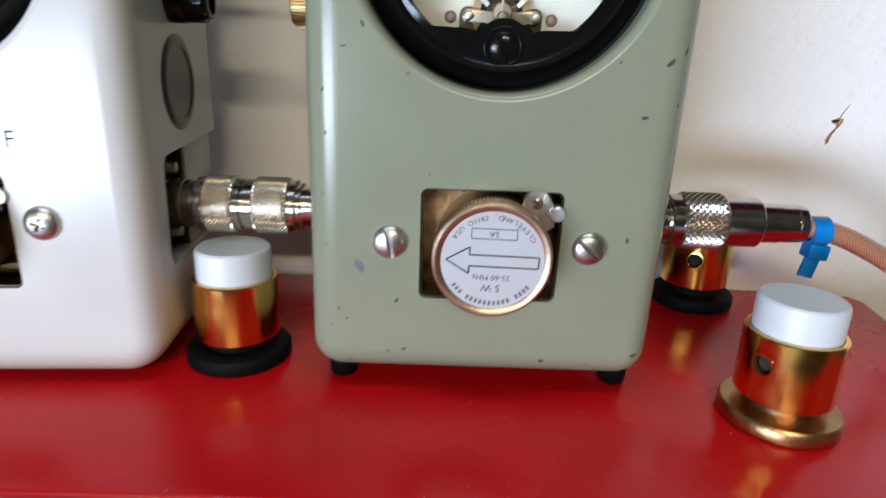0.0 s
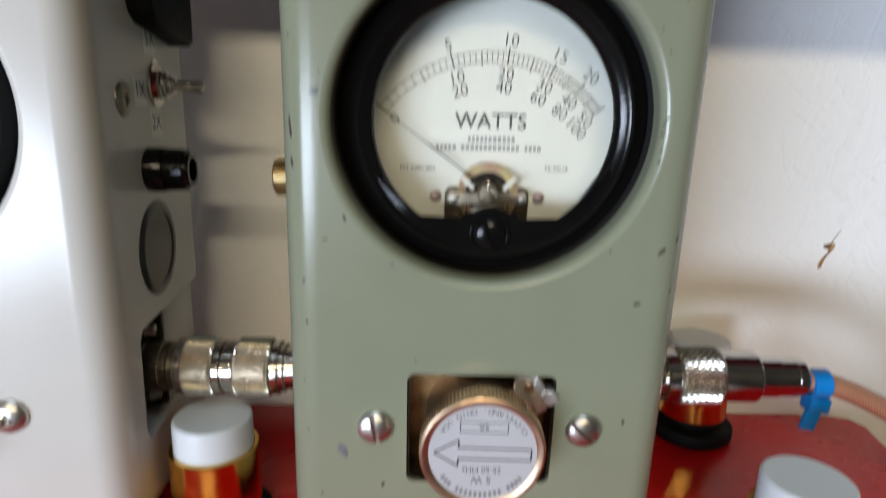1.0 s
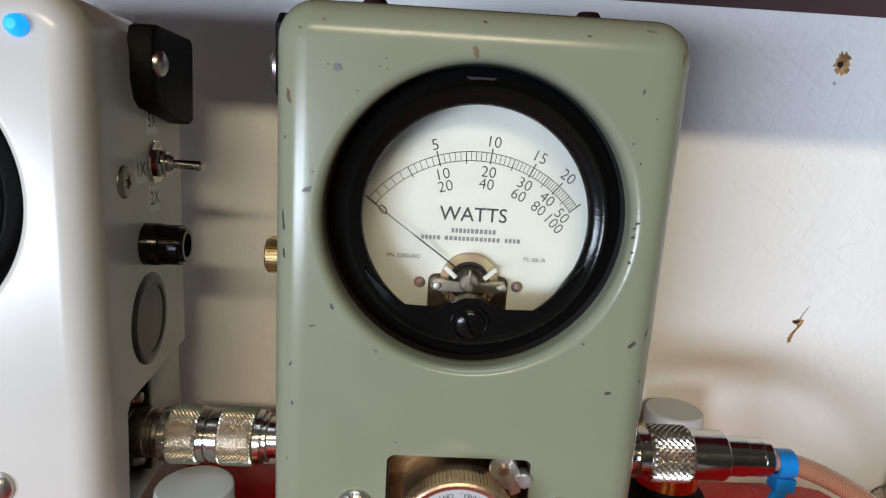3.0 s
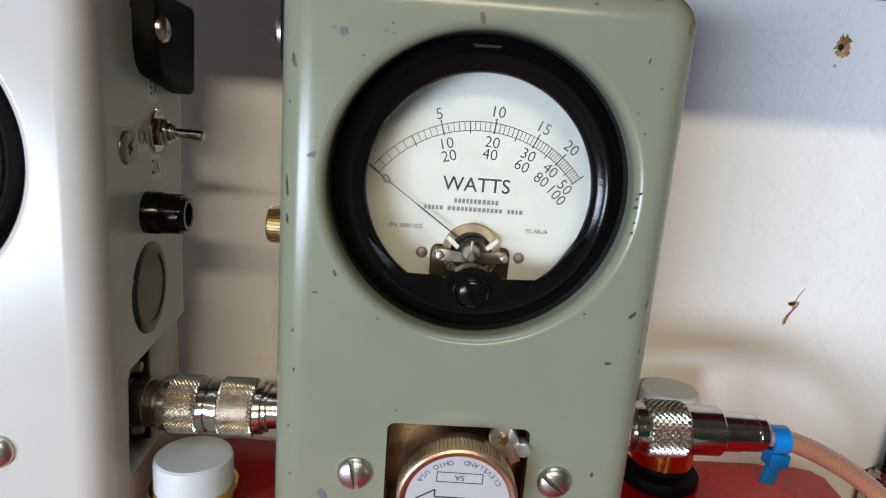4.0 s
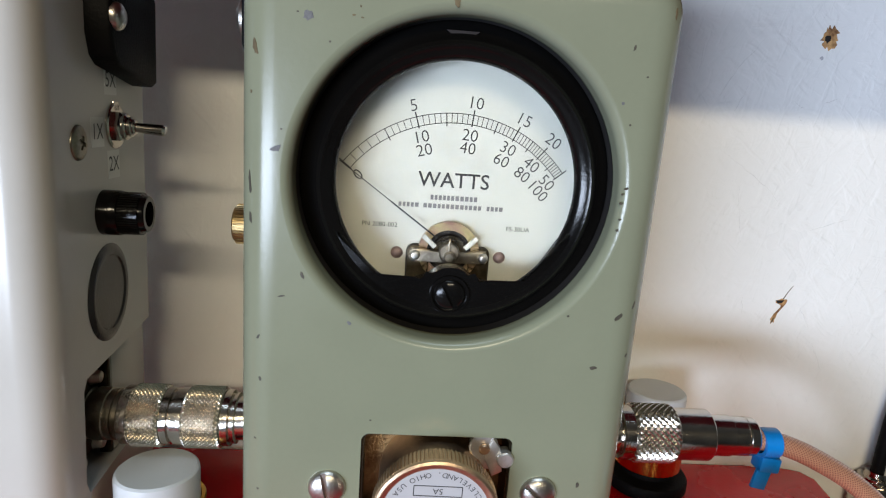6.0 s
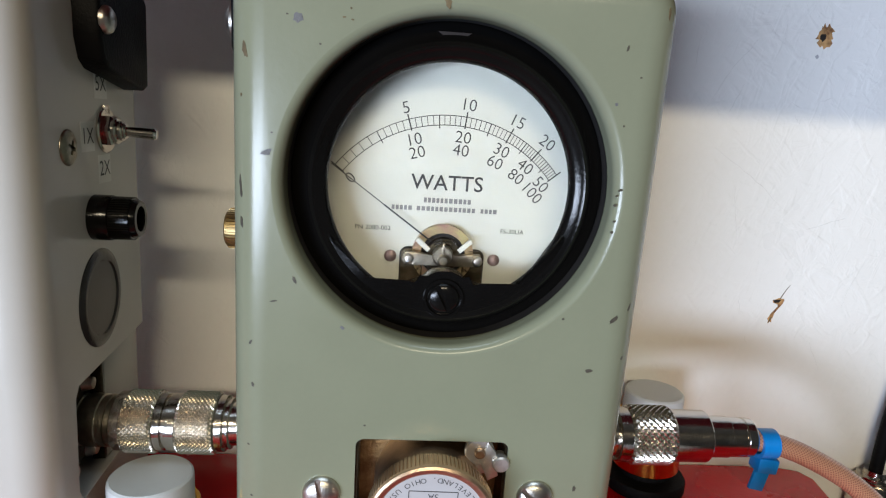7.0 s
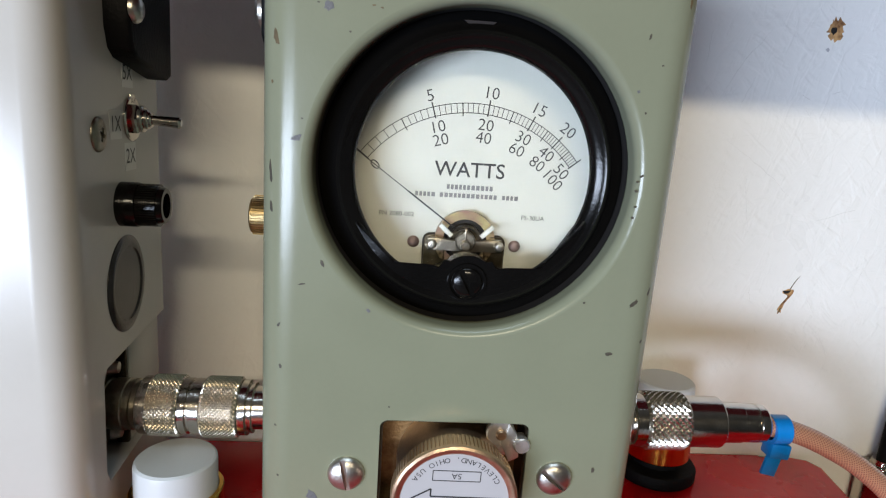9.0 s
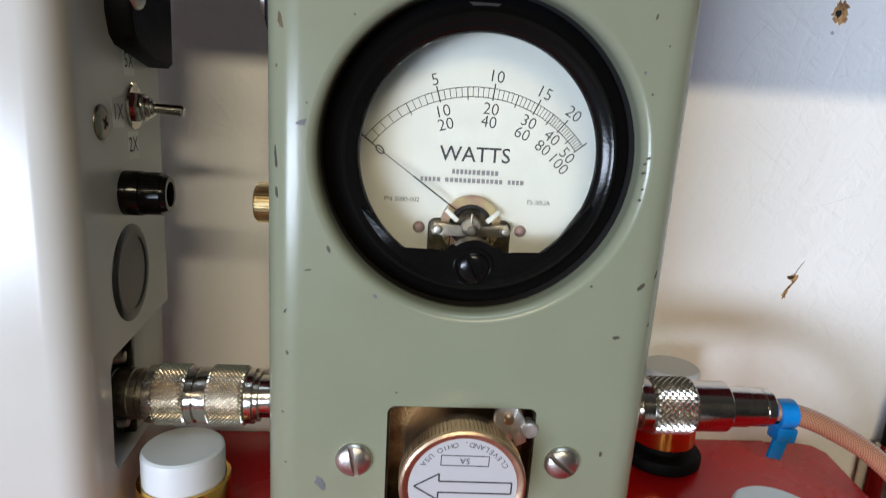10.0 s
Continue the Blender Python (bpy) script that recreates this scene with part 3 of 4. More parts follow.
def flank(side, z):
    """Half width of the worn case, widened downwards to fit the camera's view."""
    low = (TOP - z) / (TOP - BOT)
    return W2 + (0.00045 + 0.00175 * low if side < 0 else 0.0007 + 0.0004 * low)


def face_y(x, z):
    """Depth and normal of the worn case's front at (x, z), with its rounded edges."""
    dx, dz = max(abs(x) - (flank(x, z) - FIL), 0), max(z - (TOP - FIL), BOT + FIL - z, 0)
    r = min(math.hypot(dx, dz), FIL * 0.98)
    y = FIL - math.sqrt(FIL * FIL - r * r)
    sx, sz = math.copysign(dx, x), (dz if z > 0.1 else -dz)
    return y, Vector((sx, -(FIL - y), sz)).normalized()


def build_case(parent, paint, cuts=(), low=BOT, soft=0.0012, worn=False, depth=DEPTH):
    """Deep-drawn case with rounded front, a flared round window and a square window for the element."""
    rings = []
    bm = bmesh.new()
    for k in range(9):
        a = radians(90 * k / 8)
        inset, y = FIL * (1 - math.sin(a)), FIL * (1 - math.cos(a))
        rr = max(FIL - inset, 0.0004)
        rings.append([bm.verts.new((x, y, z)) for x, z in rounded(-W2 + inset, W2 - inset, low + inset, TOP - inset, rr + soft, 8)])
    rings.append([bm.verts.new((v.co.x, depth, v.co.z)) for v in rings[-1]])
    # the green case only: its flanks are shifted to fit the camera's view
    if worn:
        for v in bm.verts:
            v.co.x += math.copysign(flank(v.co.x, v.co.z) - W2, v.co.x)
    else:
        for v in bm.verts:
            v.co.x += WIDER if v.co.x > 0 else 0
    n = len(rings[0])
    bm.faces.new(rings[0]), bm.faces.new(rings[-1][::-1])
    for a, b in zip(rings, rings[1:]):
        for i in range(n):
            bm.faces.new((a[i], a[(i + 1) % n], b[(i + 1) % n], b[i]))
    hole = [(0, 0.030), (0.0396, 0.030), (0.0396, 0.0030)] + [(0.0421 - 0.0025 * math.cos(radians(a)), 0.0030 - 0.0030 * math.sin(radians(a))) for a in (10, 20, 30, 40, 50, 60, 70, 80, 88)] + [(0.0422, -0.004), (0, -0.004)]
    cutters = [lathe(hole, (0.0005, 0, 0.1320), "y", 96), prism(rounded(-0.0200, 0.0203, 0.0326, 0.0662, 0.0022), -0.01, 0.030)] + list(cuts)
    return part("case", carve(bm, cutters), paint, parent, smooth=28)


def instrument(name, at, paint, label, cuts=(), tilted=False, low_edge=BOT, soft=0.0012):
    ob = thing(name, at, label, "wattmeter")
    case = build_case(ob, paint, cuts, low_edge, soft, tilted, DEPTH if tilted else 0.0712)
    # near-black liner: the shade behind the bezel is put into its colour
    part("window_lining", merge([lathe([(0.0394, 0.0062), (0.0394, 0.0295), (0.0, 0.0295)], (0.0005, 0, 0.1320), "y", 64)]), M_HOLE_SHADE, ob)
    build_meter_movement(ob)
    build_element(ob)
    for x in ((-0.0445, 0.0445) if tilted else (-0.036, 0.036)):
        for y in ((0.012, 0.080) if tilted else (0.022, 0.062)):
            low = -0.0029 if y > 0.05 and tilted else 0.0
            part("foot", lathe([(0, low), (0.0040, low), (0.0044, low + 0.0008), (0.0048, low_edge + 0.001), (0, low_edge + 0.001)], (x, y, 0), "z", 24), M_RUBBER, ob, "black rubber foot")
    return ob, case


green, green_case = instrument("wattmeter", (0, 0, 0), M_GREEN, "worn sage-green steel wattmeter with chipped paint and round dial", tilted=True)
green.matrix_basis = pose(0, 0.0019, 0.0, 2.1, 0, 0)
for x, turn in ((-0.02862, 78), (0.02862, 38)):
    s = dome_screw(0.0050, 0.0026, "flat", turn)
    s.transform(Matrix.Translation((x, 0, 0.0500)))
    part("case_screw", s, M_STEEL, green, "slotted nickel screw")

# paint chips: x, z, width, height in millimetres and lean in degrees
DARK_CHIPS = [(-37.9, 169.1, 0.66, 0.42, -3), (-48.9, 130.0, 0.7, 6.0, -4), (-48.8, 121.9, 0.85, 2.99, -8), (-41.3, 143.4, 0.55, 0.44, -3), (-36.0, 108.6, 0.87, 1.83, -23), (-41.0, 103.0, 2.05, 0.46, -9),
              (-46.7, 91.9, 0.59, 1.56, 27), (-46.3, 80.6, 0.76, 1.43, -3), (-47.6, 63.4, 0.77, 0.49, 23), (38.6, 167.2, 0.68, 1.72, 7), (42.5, 160.9, 0.69, 0.43, -3), (41.3, 134.7, 1.15, 0.6, -32),
              (40.5, 133.2, 0.72, 0.45, -7), (40.4, 130.9, 0.87, 0.61, -3), (40.7, 127.0, 0.58, 0.46, -3), (40.4, 124.3, 0.73, 0.61, 33), (40.0, 149.8, 0.56, 0.59, -3)]
RIGHT_CHIPS = [(44.1, 101.8, 1.2, 2.85, 47), (48.1, 104.8, 0.6, 2.52, 17), (48.0, 90.8, 0.61, 1.12, 22), (39.3, 87.5, 2.15, 0.97, -3), (-1.0, 181.0, 1.19, 0.55, 18), (30.9, 101.4, 0.75, 0.63, -3),
               (-17.8, 70.1, 0.62, 0.55, -3), (-30.7, 163.3, 0.54, 0.56, -3), (39.4, 52.7, 0.97, 1.87, -3)]
LOW_CHIPS = [(-46.9, 48.5, 0.81, 0.68, 23), (-43.7, 28.5, 0.68, 0.89, -3), (-41.4, 25.2, 0.68, 0.89, -3), (-46.2, 22.9, 0.68, 0.54, -3), (-49.3, 15.8, 0.86, 0.73, -3), (-26.5, 31.5, 1.01, 1.76, 32),
             (-24.2, 15.4, 1.73, 0.91, -7), (-29.1, 14.6, 1.04, 0.73, -3), (18.1, 12.5, 1.74, 1.28, -7)]
BROWN_CHIPS = [(-39.0, 179.2, 1.04, 0.55, 3), (-44.6, 177.0, 0.52, 0.41, -3), (-47.4, 161.1, 1.21, 3.66, -13), (-48.5, 151.3, 0.54, 0.86, -3), (24.0, 179.2, 1.2, 0.7, -3), (39.1, 181.3, 2.67, 0.56, 10),
               (47.7, 175.2, 0.68, 2.55, -3), (-2.9, 174.0, 1.47, 3.08, -15), (-24.1, 171.2, 0.53, 0.56, -3), (-25.6, 169.3, 0.93, 0.42, -3), (-23.7, 168.9, 0.67, 0.42, -3), (46.7, 15.2, 2.78, 1.46, -22),
               (32.7, 11.5, 1.39, 0.73, -3), (-40.6, 10.8, 1.39, 0.73, -3), (-2.1, 9.0, 1.58, 0.74, -3)]
GREY_CHIPS = [(-35.5, 168.5, 2.39, 2.23, -3), (-42.5, 138.9, 2.78, 1.5, -22), (37.6, 154.6, 0.84, 0.73, -3), (-24.2, 96.8, 1.33, 0.93, 28), (-37.4, 42.3, 2.9, 4.9, -36)]
rng = random.Random(7)


def paint_chip(x, z, wide, tall, lean, mat):
    """A ragged flake where the enamel is gone, following the case's rounded front."""
    n = 14
    rim = []
    c, d = math.cos(radians(lean)), math.sin(radians(lean))
    for i in range(n):
        a = 2 * math.pi * i / n
        k = rng.uniform(0.68, 1.16)
        u, v = k * wide / 2 * math.cos(a), k * tall / 2 * math.sin(a)
        qx, qz = x + u * c + v * d, z - u * d + v * c
        yy, nn = face_y(qx, qz)
        rim.append(Vector((qx, yy, qz)) + nn * 0.00006)
    y, nrm = face_y(x, z)
    bm = bmesh.new()
    lo = [bm.verts.new(p - nrm * 0.0004) for p in rim]
    hi = [bm.verts.new(p) for p in rim]
    mid = bm.verts.new(Vector((x, y, z)) + nrm * 0.00008)
    for i in range(n):
        j = (i + 1) % n
        bm.faces.new((lo[i], lo[j], hi[j], hi[i])), bm.faces.new((hi[i], hi[j], mid))
    part("paint_chip", bm, mat, green_case)


for chips, mat in ((DARK_CHIPS + RIGHT_CHIPS + LOW_CHIPS, M_CHIP_DARK), (BROWN_CHIPS, M_CHIP_BROWN), (GREY_CHIPS, M_CHIP_GREY)):
    for cxm, czm, wide, tall, lean in chips:
        paint_chip(cxm / 1000, czm / 1000, wide / 1000, tall / 1000, lean, mat)

# strap on top and fittings on the side
strap = part("carry_strap", box(-0.040, 0.042, 0.030, 0.058, TOP, TOP + 0.0035, 0.0012), M_STRAP, green, "dark oxblood leather strap")
for x in (-0.031, 0.0335):
    part("strap_screw", lathe([(0.0040, 0.0), (0.0040, 0.0015), (0.0030, 0.0030), (0, 0.0032)], (x, 0.044, TOP + 0.0035), "z", 24), M_STRAP, strap)
part("brass_cap", merge([ribbed(0.0060, -0.0100, -0.0030, (-W2, 0.036, 0.1125), "x", 40, 0.0005), rod(0.0054, -0.0108, -0.0098, (-W2, 0.036, 0.1125), "x", 40), rod(0.0048, -0.003, 0.001, (-W2, 0.036, 0.1125), "x", 24)]), M_BRASS_KNURL, green, "knurled brass terminal cap", 12)
mount = part("strap_mount", prism([(0.012, 0.1620), (0.016, 0.1585), (0.052, 0.1560), (0.055, 0.1580), (0.055, 0.1810), (0.052, 0.1830), (0.016, 0.1820), (0.012, 0.1790)], -W2 - 0.0026, -W2 + 0.0005, 0.0010, "yz"), M_RUBBER, green, "thick black rubber strap mount")
part("mount_screw", lathe([(0, -0.0068), (0.0030, -0.0065), (0.0048, -0.0053), (0.0054, -0.0037), (0.0054, -0.0024)], (-W2, 0.0250, 0.1690), "x", 32), M_STEEL, mount, "domed steel screw")

# white twin with a switch, a fuse holder and a blue pilot light
sx = W2 + WIDER
side_cut = prism([(0.0160, 0.0380), (0.0172, 0.0660), (0.0195, 0.0690), (0.0740, 0.0706), (0.0740, 0.0340), (0.0180, 0.0340)], sx - 0.012, sx + 0.02, 0, "yz")
white, white_case = instrument("wattmeter", (-0.1549, 0, 0), M_WHITE_PAINT, "white repainted steel wattmeter with toggle switch and blue light", [side_cut], low_edge=0.0028, soft=0.0040)
white.matrix_basis = pose(-0.1549, -0.0035, -0.0002, 0, 0, 4.0)
for x in (-0.02862, 0.02862):
    s = dome_screw(0.0050, 0.0028, "cross", 20)
    s.transform(Matrix.Translation((x, 0, 0.0525)))
    part("case_screw", s, M_STEEL, white, "domed cross-head screw")
led = part("pilot_light", lathe([(0.0, -0.0035), (0.0012, -0.0033), (0.0023, -0.0022), (0.0027, -0.0008), (0.0027, 0.0010)], (0.0429, 0.0004, 0.1740), "y", 28), M_LED, white, "lit blue pilot light")
tape = part("tape_label", box(-0.002, 0.0285, -0.00008, 0.0, 0.0705, 0.0800), M_TAPE, white, "clear tape label with a black letter")
part("letter", lettering("F", 0.0068, (0.0238, -0.00013, 0.0757)), M_INK, tape, smooth=0)
pad = part("rubber_pad", prism([(0.0285, 0.1646), (0.0305, 0.1590), (0.0341, 0.1566), (0.0622, 0.1521), (0.0655, 0.1534), (0.0664, 0.1789), (0.0645, 0.1808), (0.0341, 0.1808), (0.0305, 0.1796), (0.0285, 0.1757)], sx + 0.0068, sx - 0.0005, 0.0012, "yz"), M_RUBBER, white, "thick black rubber strap mount")
part("pad_screw", lathe([(0, 0.0092), (0.0022, 0.0090), (0.0034, 0.0082), (0.0038, 0.0074), (0.0038, 0.0064)], (sx, 0.0322, 0.1697), "x", 32), M_STEEL, pad, "domed steel screw")
ss = dome_screw(0.0048, 0.0013, "cross", 20)
ss.transform(Matrix.Translation((sx, 0.0215, 0.1355)) @ pose(0, 0, 0, 0, 0, 90))
part("side_screw", ss, M_DULL, white, "domed cross-head screw in the side")
TY, TZ = 0.0462, 0.1396
tog = part("toggle_switch", merge([lathe([(0, 0.0030), (0.0044, 0.0030), (0.0049, 0.0025), (0.0049, 0.0008)], (sx, TY, TZ), "x", 6),
                                lathe([(0, 0.0042), (0.0036, 0.0042), (0.0040, 0.0038), (0.0040, 0.0028)], (sx, TY, TZ), "x", 32),
                                rod(0.0030, 0.0, 0.0056, (sx, TY, TZ), "x", 28), rod(0.0024, 0.0050, 0.0064, (sx, TY, TZ), "x", 24)]), M_NICKEL, white, "nickel toggle switch")
part("washer", merge([rod(0.0068, -0.0004, 0.0009, (sx, TY, TZ), "x", 40), box(sx, sx + 0.0009, TY - 0.0020, TY + 0.0020, TZ + 0.0045, TZ + 0.0073, 0.0002)]), M_NICKEL, tog)
lev = lathe([(0, 0), (0.0014, 0), (0.0017, 0.0088), (0.0018, 0.0096), (0.0013, 0.0103), (0, 0.0106)], (0, 0, 0), "x", 24)
lev.transform(Matrix.Translation((sx + 0.0046, TY, TZ)) @ pose(0, 0, 0, 0, 3, 0))
part("lever", lev, M_NICKEL, tog)
for txt, y, z in (("5X", 0.0442, 0.1529), ("1X", 0.0338, 0.1380), ("2X", 0.0446, 0.1282)):
    tg = part("tape_label", box(sx - 0.0002, sx + 0.00008, y - 0.0044, y + 0.0044, z - 0.0042, z + 0.0042), M_TAPE, white, "clear tape label with printed multiplier")
    part("characters", lettering(txt, 0.0064, (sx + 0.00013, y, z), face="side"), M_INK, tg, smooth=0)
fuse = part("fuse_holder", merge([lathe([(0.0, -0.0005), (0.0067, -0.0005), (0.0067, 0.0048), (0.0065, 0.0053), (0.0059, 0.0055), (0.0055, 0.0122), (0.0052, 0.0127), (0.0038, 0.0127), (0.0036, 0.0101), (0, 0.0101)], (sx, 0.0362, 0.1146), "x", 40)]), M_BLACK, white, "black plastic fuse holder cap")
part("grip", ribbed(0.0064, 0.0055, 0.0110, (sx, 0.0362, 0.1146), "x", 48, 0.0003), M_BLACK, fuse, "", 12)
part("hole_plug", lathe([(0, 0.0004), (0.0112, 0.0004), (0.0116, 0.0008), (0.0128, 0.0009), (0.0140, 0.0006), (0.0150, 0.0002), (0.0151, -0.0006)], (sx, 0.0372, 0.0898), "x", 56), M_PLUG, white, "round grey plastic hole plug")
fl = part("socket_flange", merge([box(sx - 0.0115, sx - 0.0090, 0.0172, 0.0700, 0.0345, 0.0690), box(sx - 0.0090, sx - 0.0060, 0.0200, 0.0480, 0.0380, 0.0640, 0.001)]), M_OLIVE, white, "dull metal socket flange")
part("inner_bracket", box(sx - 0.0060, sx - 0.0022, 0.0392, 0.0412, 0.0345, 0.0695, 0.0004), M_OLIVE, fl)
part("inner_panel", box(sx - 0.0060, sx - 0.0020, 0.0415, 0.0704, 0.0345, 0.0698, 0.0004), M_WHITE_PAINT, fl, "white inner side panel")
for y, z in ((0.0365, 0.0622), (0.0225, 0.0400), (0.0365, 0.0400)):
    part("flange_screw", lathe([(0, 0.0034), (0.0018, 0.0028), (0.0026, 0.0)], (sx - 0.0060, y, z), "x", 20), M_STEEL, fl)


# ---- connectors and cable ----
AY, AZ = 0.0355, 0.0503
link = thing("coupling_adapter", (-0.080, AY, AZ), "nickel-plated knurled coaxial coupler joining both wattmeters", "connector")


def turned(name, prof, mat, parent, label="", x0=0.0):
    return part(name, lathe([(0, prof[0][1])] + prof + [(0, prof[-1][1])], (x0, 0, 0), "x", 64), mat, parent, label, 22)


turned("socket_neck", [(0.0080, -0.0320), (0.0080, -0.0262), (0.0076, -0.0259), (0.0076, -0.0250), (0.0082, -0.0247), (0.0082, -0.0205), (0.0078, -0.0202), (0.0078, -0.0192), (0.0081, -0.0190), (0.0081, -0.0180), (0.0076, -0.0178), (0.0076, -0.0150)], M_DULL, link, "dull threaded socket")
turned("collar", [(0.0086, -0.0160), (0.0091, -0.0156), (0.0091, -0.0128)], M_NICKEL, link)
part("knurled_nut", knurl(0.0097, -0.0131, -0.0032, (0, 0, 0), "x", 84, 16, 0.0007), M_KNURL, link, "diamond-knurled nut", 4)
turned("sleeve", [(0.0084, -0.0034), (0.0088, -0.0030), (0.0088, -0.0010), (0.0080, -0.0007), (0.0080, 0.0000), (0.0088, 0.0003), (0.0088, 0.0032), (0.0084, 0.0036)], M_NICKEL, link)
part("knurled_nut", knurl(0.0097, 0.0034, 0.0147, (0, 0, 0), "x", 84, 18, 0.0007), M_KNURL, link, "diamond-knurled nut", 4)
turned("end_ring", [(0.0086, 0.0148), (0.0088, 0.0152), (0.0088, 0.0172), (0.0074, 0.0175), (0.0074, 0.0182), (0.0080, 0.0184), (0.0080, 0.0190), (0.0068, 0.0192), (0.0068, 0.0300)], M_NICKEL, link)

plug = thing("coaxial_plug", (0.0797, AY, AZ), "nickel-plated coaxial plug with knurled nut screwed to the wattmeter", "connector")
turned("socket_neck", [(0.0070, -0.0340), (0.0070, -0.0225), (0.0079, -0.0223), (0.0079, -0.0212), (0.0071, -0.0210), (0.0071, -0.0200), (0.0079, -0.0198), (0.0079, -0.0187), (0.0071, -0.0185), (0.0071, -0.0165)], M_NICKEL, plug)
turned("collar", [(0.0084, -0.0170), (0.0088, -0.0166), (0.0088, -0.0128)], M_NICKEL, plug)
part("knurled_nut", knurl(0.0097, -0.0130, 0.0018, (0, 0, 0), "x", 56, 14, 0.0008), M_KNURL, plug, "diamond-knurled nut", 4)
turned("barrel", [(0.0082, 0.0016), (0.0085, 0.0020), (0.0085, 0.0136), (0.0082, 0.0140)], M_NICKEL, plug)
turned("ferrule", [(0.0068, 0.0136), (0.0068, 0.0215), (0.0065, 0.0218), (0.0065, 0.0262), (0.0063, 0.0265), (0.0063, 0.0269), (0.0065, 0.0271), (0.0063, 0.0298), (0.0056, 0.0306)], M_NICKEL, plug)

cable = thing("coaxial_cable", (0.109, AY, AZ), "thin coaxial cable with copper braid under clear jacket", "cable")
o = Vector((0.109, AY, AZ))
path = [(0.1090, AY, 0.0495), (0.1150, AY, 0.0490), (0.1230, AY, 0.0470), (0.1325, AY, 0.0433), (0.1455, AY, 0.0366), (0.1560, AY, 0.0294), (0.1635, 0.035, 0.0228), (0.172, 0.034, 0.0130), (0.181, 0.032, -0.0010), (0.189, 0.03, -0.025), (0.195, 0.02, -0.09), (0.201, 0.0, -0.1575)]
part("jacket", tube([Vector(p) - o for p in path], 0.0036, 24), M_BRAID, cable, smooth=60)

tie = thing("cable_tie", (0.1158, AY, 0.0482), "bright blue plastic cable tie round the cable", "cable tie")
band = lathe([(0.0037, -0.0029), (0.0050, -0.0029), (0.0050, 0.0029), (0.0037, 0.0029)], (0, 0, 0), "x", 32, closed=True)
part("band", band, M_BLUE, tie)
head = box(-0.0019, 0.0053, -0.0030, 0.0030, -0.0098, -0.0044, 0.0007)
head.transform(pose(0, 0, 0, 0, 6, 0))
part("head", head, M_BLUE, tie)
tail = box(-0.0008, 0.0044, -0.0020, -0.0006, -0.0165, -0.0090, 0.0003)
tail.transform(pose(0, 0, 0, 0, 12, 0))
part("tail", tail, M_BLUE, tie)

hang = thing("black_cable", (0.2160, 0.0985, -0.1612), "black coaxial cable hanging beside the red case", "cable")
part("jacket", tube([(0, 0, 0.160), (0.0012, 0, 0.19), (0.0050, 0, 0.22), (0.0090, 0, 0.25), (0.013, 0, 0.30), (0.016, 0, 0.40), (0.018, 0, 0.62)], 0.0028, 16), M_RUBBER, hang)
part("plug", lathe([(0, 0), (0.0075, 0), (0.0075, 0.110), (0.0098, 0.112), (0.0098, 0.1560), (0.0092, 0.1580), (0.0086, 0.1580), (0.0086, 0.1592), (0.0076, 0.1592), (0.0074, 0.1605), (0.0050, 0.1605), (0.0046, 0.1630), (0, 0.1630)], (0, 0, 0), "z", 40), M_NICKEL, hang, "nickel-plated cable plug")


# ---- machined gold pieces with white caps ----
def gold_standoff(base_mat, label):
    ob = thing("insulator_post", (0, 0, 0), label, "insulator post", "gold posts on the red lid")
    part("base_disc", lathe([(0, 0), (0.0165, 0), (0.0173, 0.0008), (0.0173, 0.0040), (0.0166, 0.0050), (0.0110, 0.0055), (0.0, 0.0055)], (0, 0, 0), "z", 64), base_mat, ob)
    part("neck", rod(0.0105, 0.0050, 0.0100, (0, 0, 0), "z", 48), base_mat, ob)
    shell = lathe([(0, 0.0088), (0.0134, 0.0088), (0.0138, 0.0092), (0.0138, 0.0288), (0.0135, 0.0292), (0.0124, 0.0292), (0.0122, 0.0270), (0, 0.0270)], (0, 0, 0), "z", 72)
    shell = carve(shell, [rod(0.0029, -0.03, -0.0100, (0, 0, 0.0208), "y", 24)])
    part("shell", shell, M_GOLD, ob, "shiny gold sleeve")
    part("hole_rim", lathe([(0.0029, 0.0129), (0.0029, 0.0139), (0.0033, 0.01385), (0.0035, 0.0129)], (0, 0, 0.0208), "y", 28, closed=True), M_GOLD, ob).rotation_euler = (0, 0, math.pi)
    # near-black disc that paints the shade down the screw hole
    part("set_screw", rod(0.0027, 0.0100, 0.0114, (0, 0, 0.0208), "y", 20), M_HOLE_SHADE, ob).rotation_euler = (0, 0, math.pi)
    part("cap", lathe([(0, 0.0395), (0.0080, 0.0393), (0.0112, 0.0394), (0.0119, 0.0388), (0.0121, 0.0378), (0.0121, 0.0265), (0, 0.0265)], (0, 0, 0), "z", 64), M_CAP, ob, "milky white plastic cap")
    return ob


post = gold_standoff(M_GOLD_DULL, "gold metal post with white cap and gold foot")
post.matrix_basis = pose(0.0905, -0.0051, 0.0, 0, 0, -60)
dark = gold_standoff(M_RUBBER, "gold metal post with white cap and black foot")
dark.matrix_basis = pose(-0.0820, 0.0233, 0.0, 0, 0, -110)
copy_thing(dark, pose(0.0992, 0.0872, 0.0, 0, 0, -26) @ Matrix.Diagonal((1, 1, 1.09, 1)))


# ---- marks on the wall ----
def torn(name, outline, at, depth, mat, parent, k=1.0):
    bm = prism([(at[0] + a * k, at[1] + b * k) for a, b in outline], 0.105 - depth, 0.1052, 0)
    return part(name, bm, mat, parent, smooth=0)


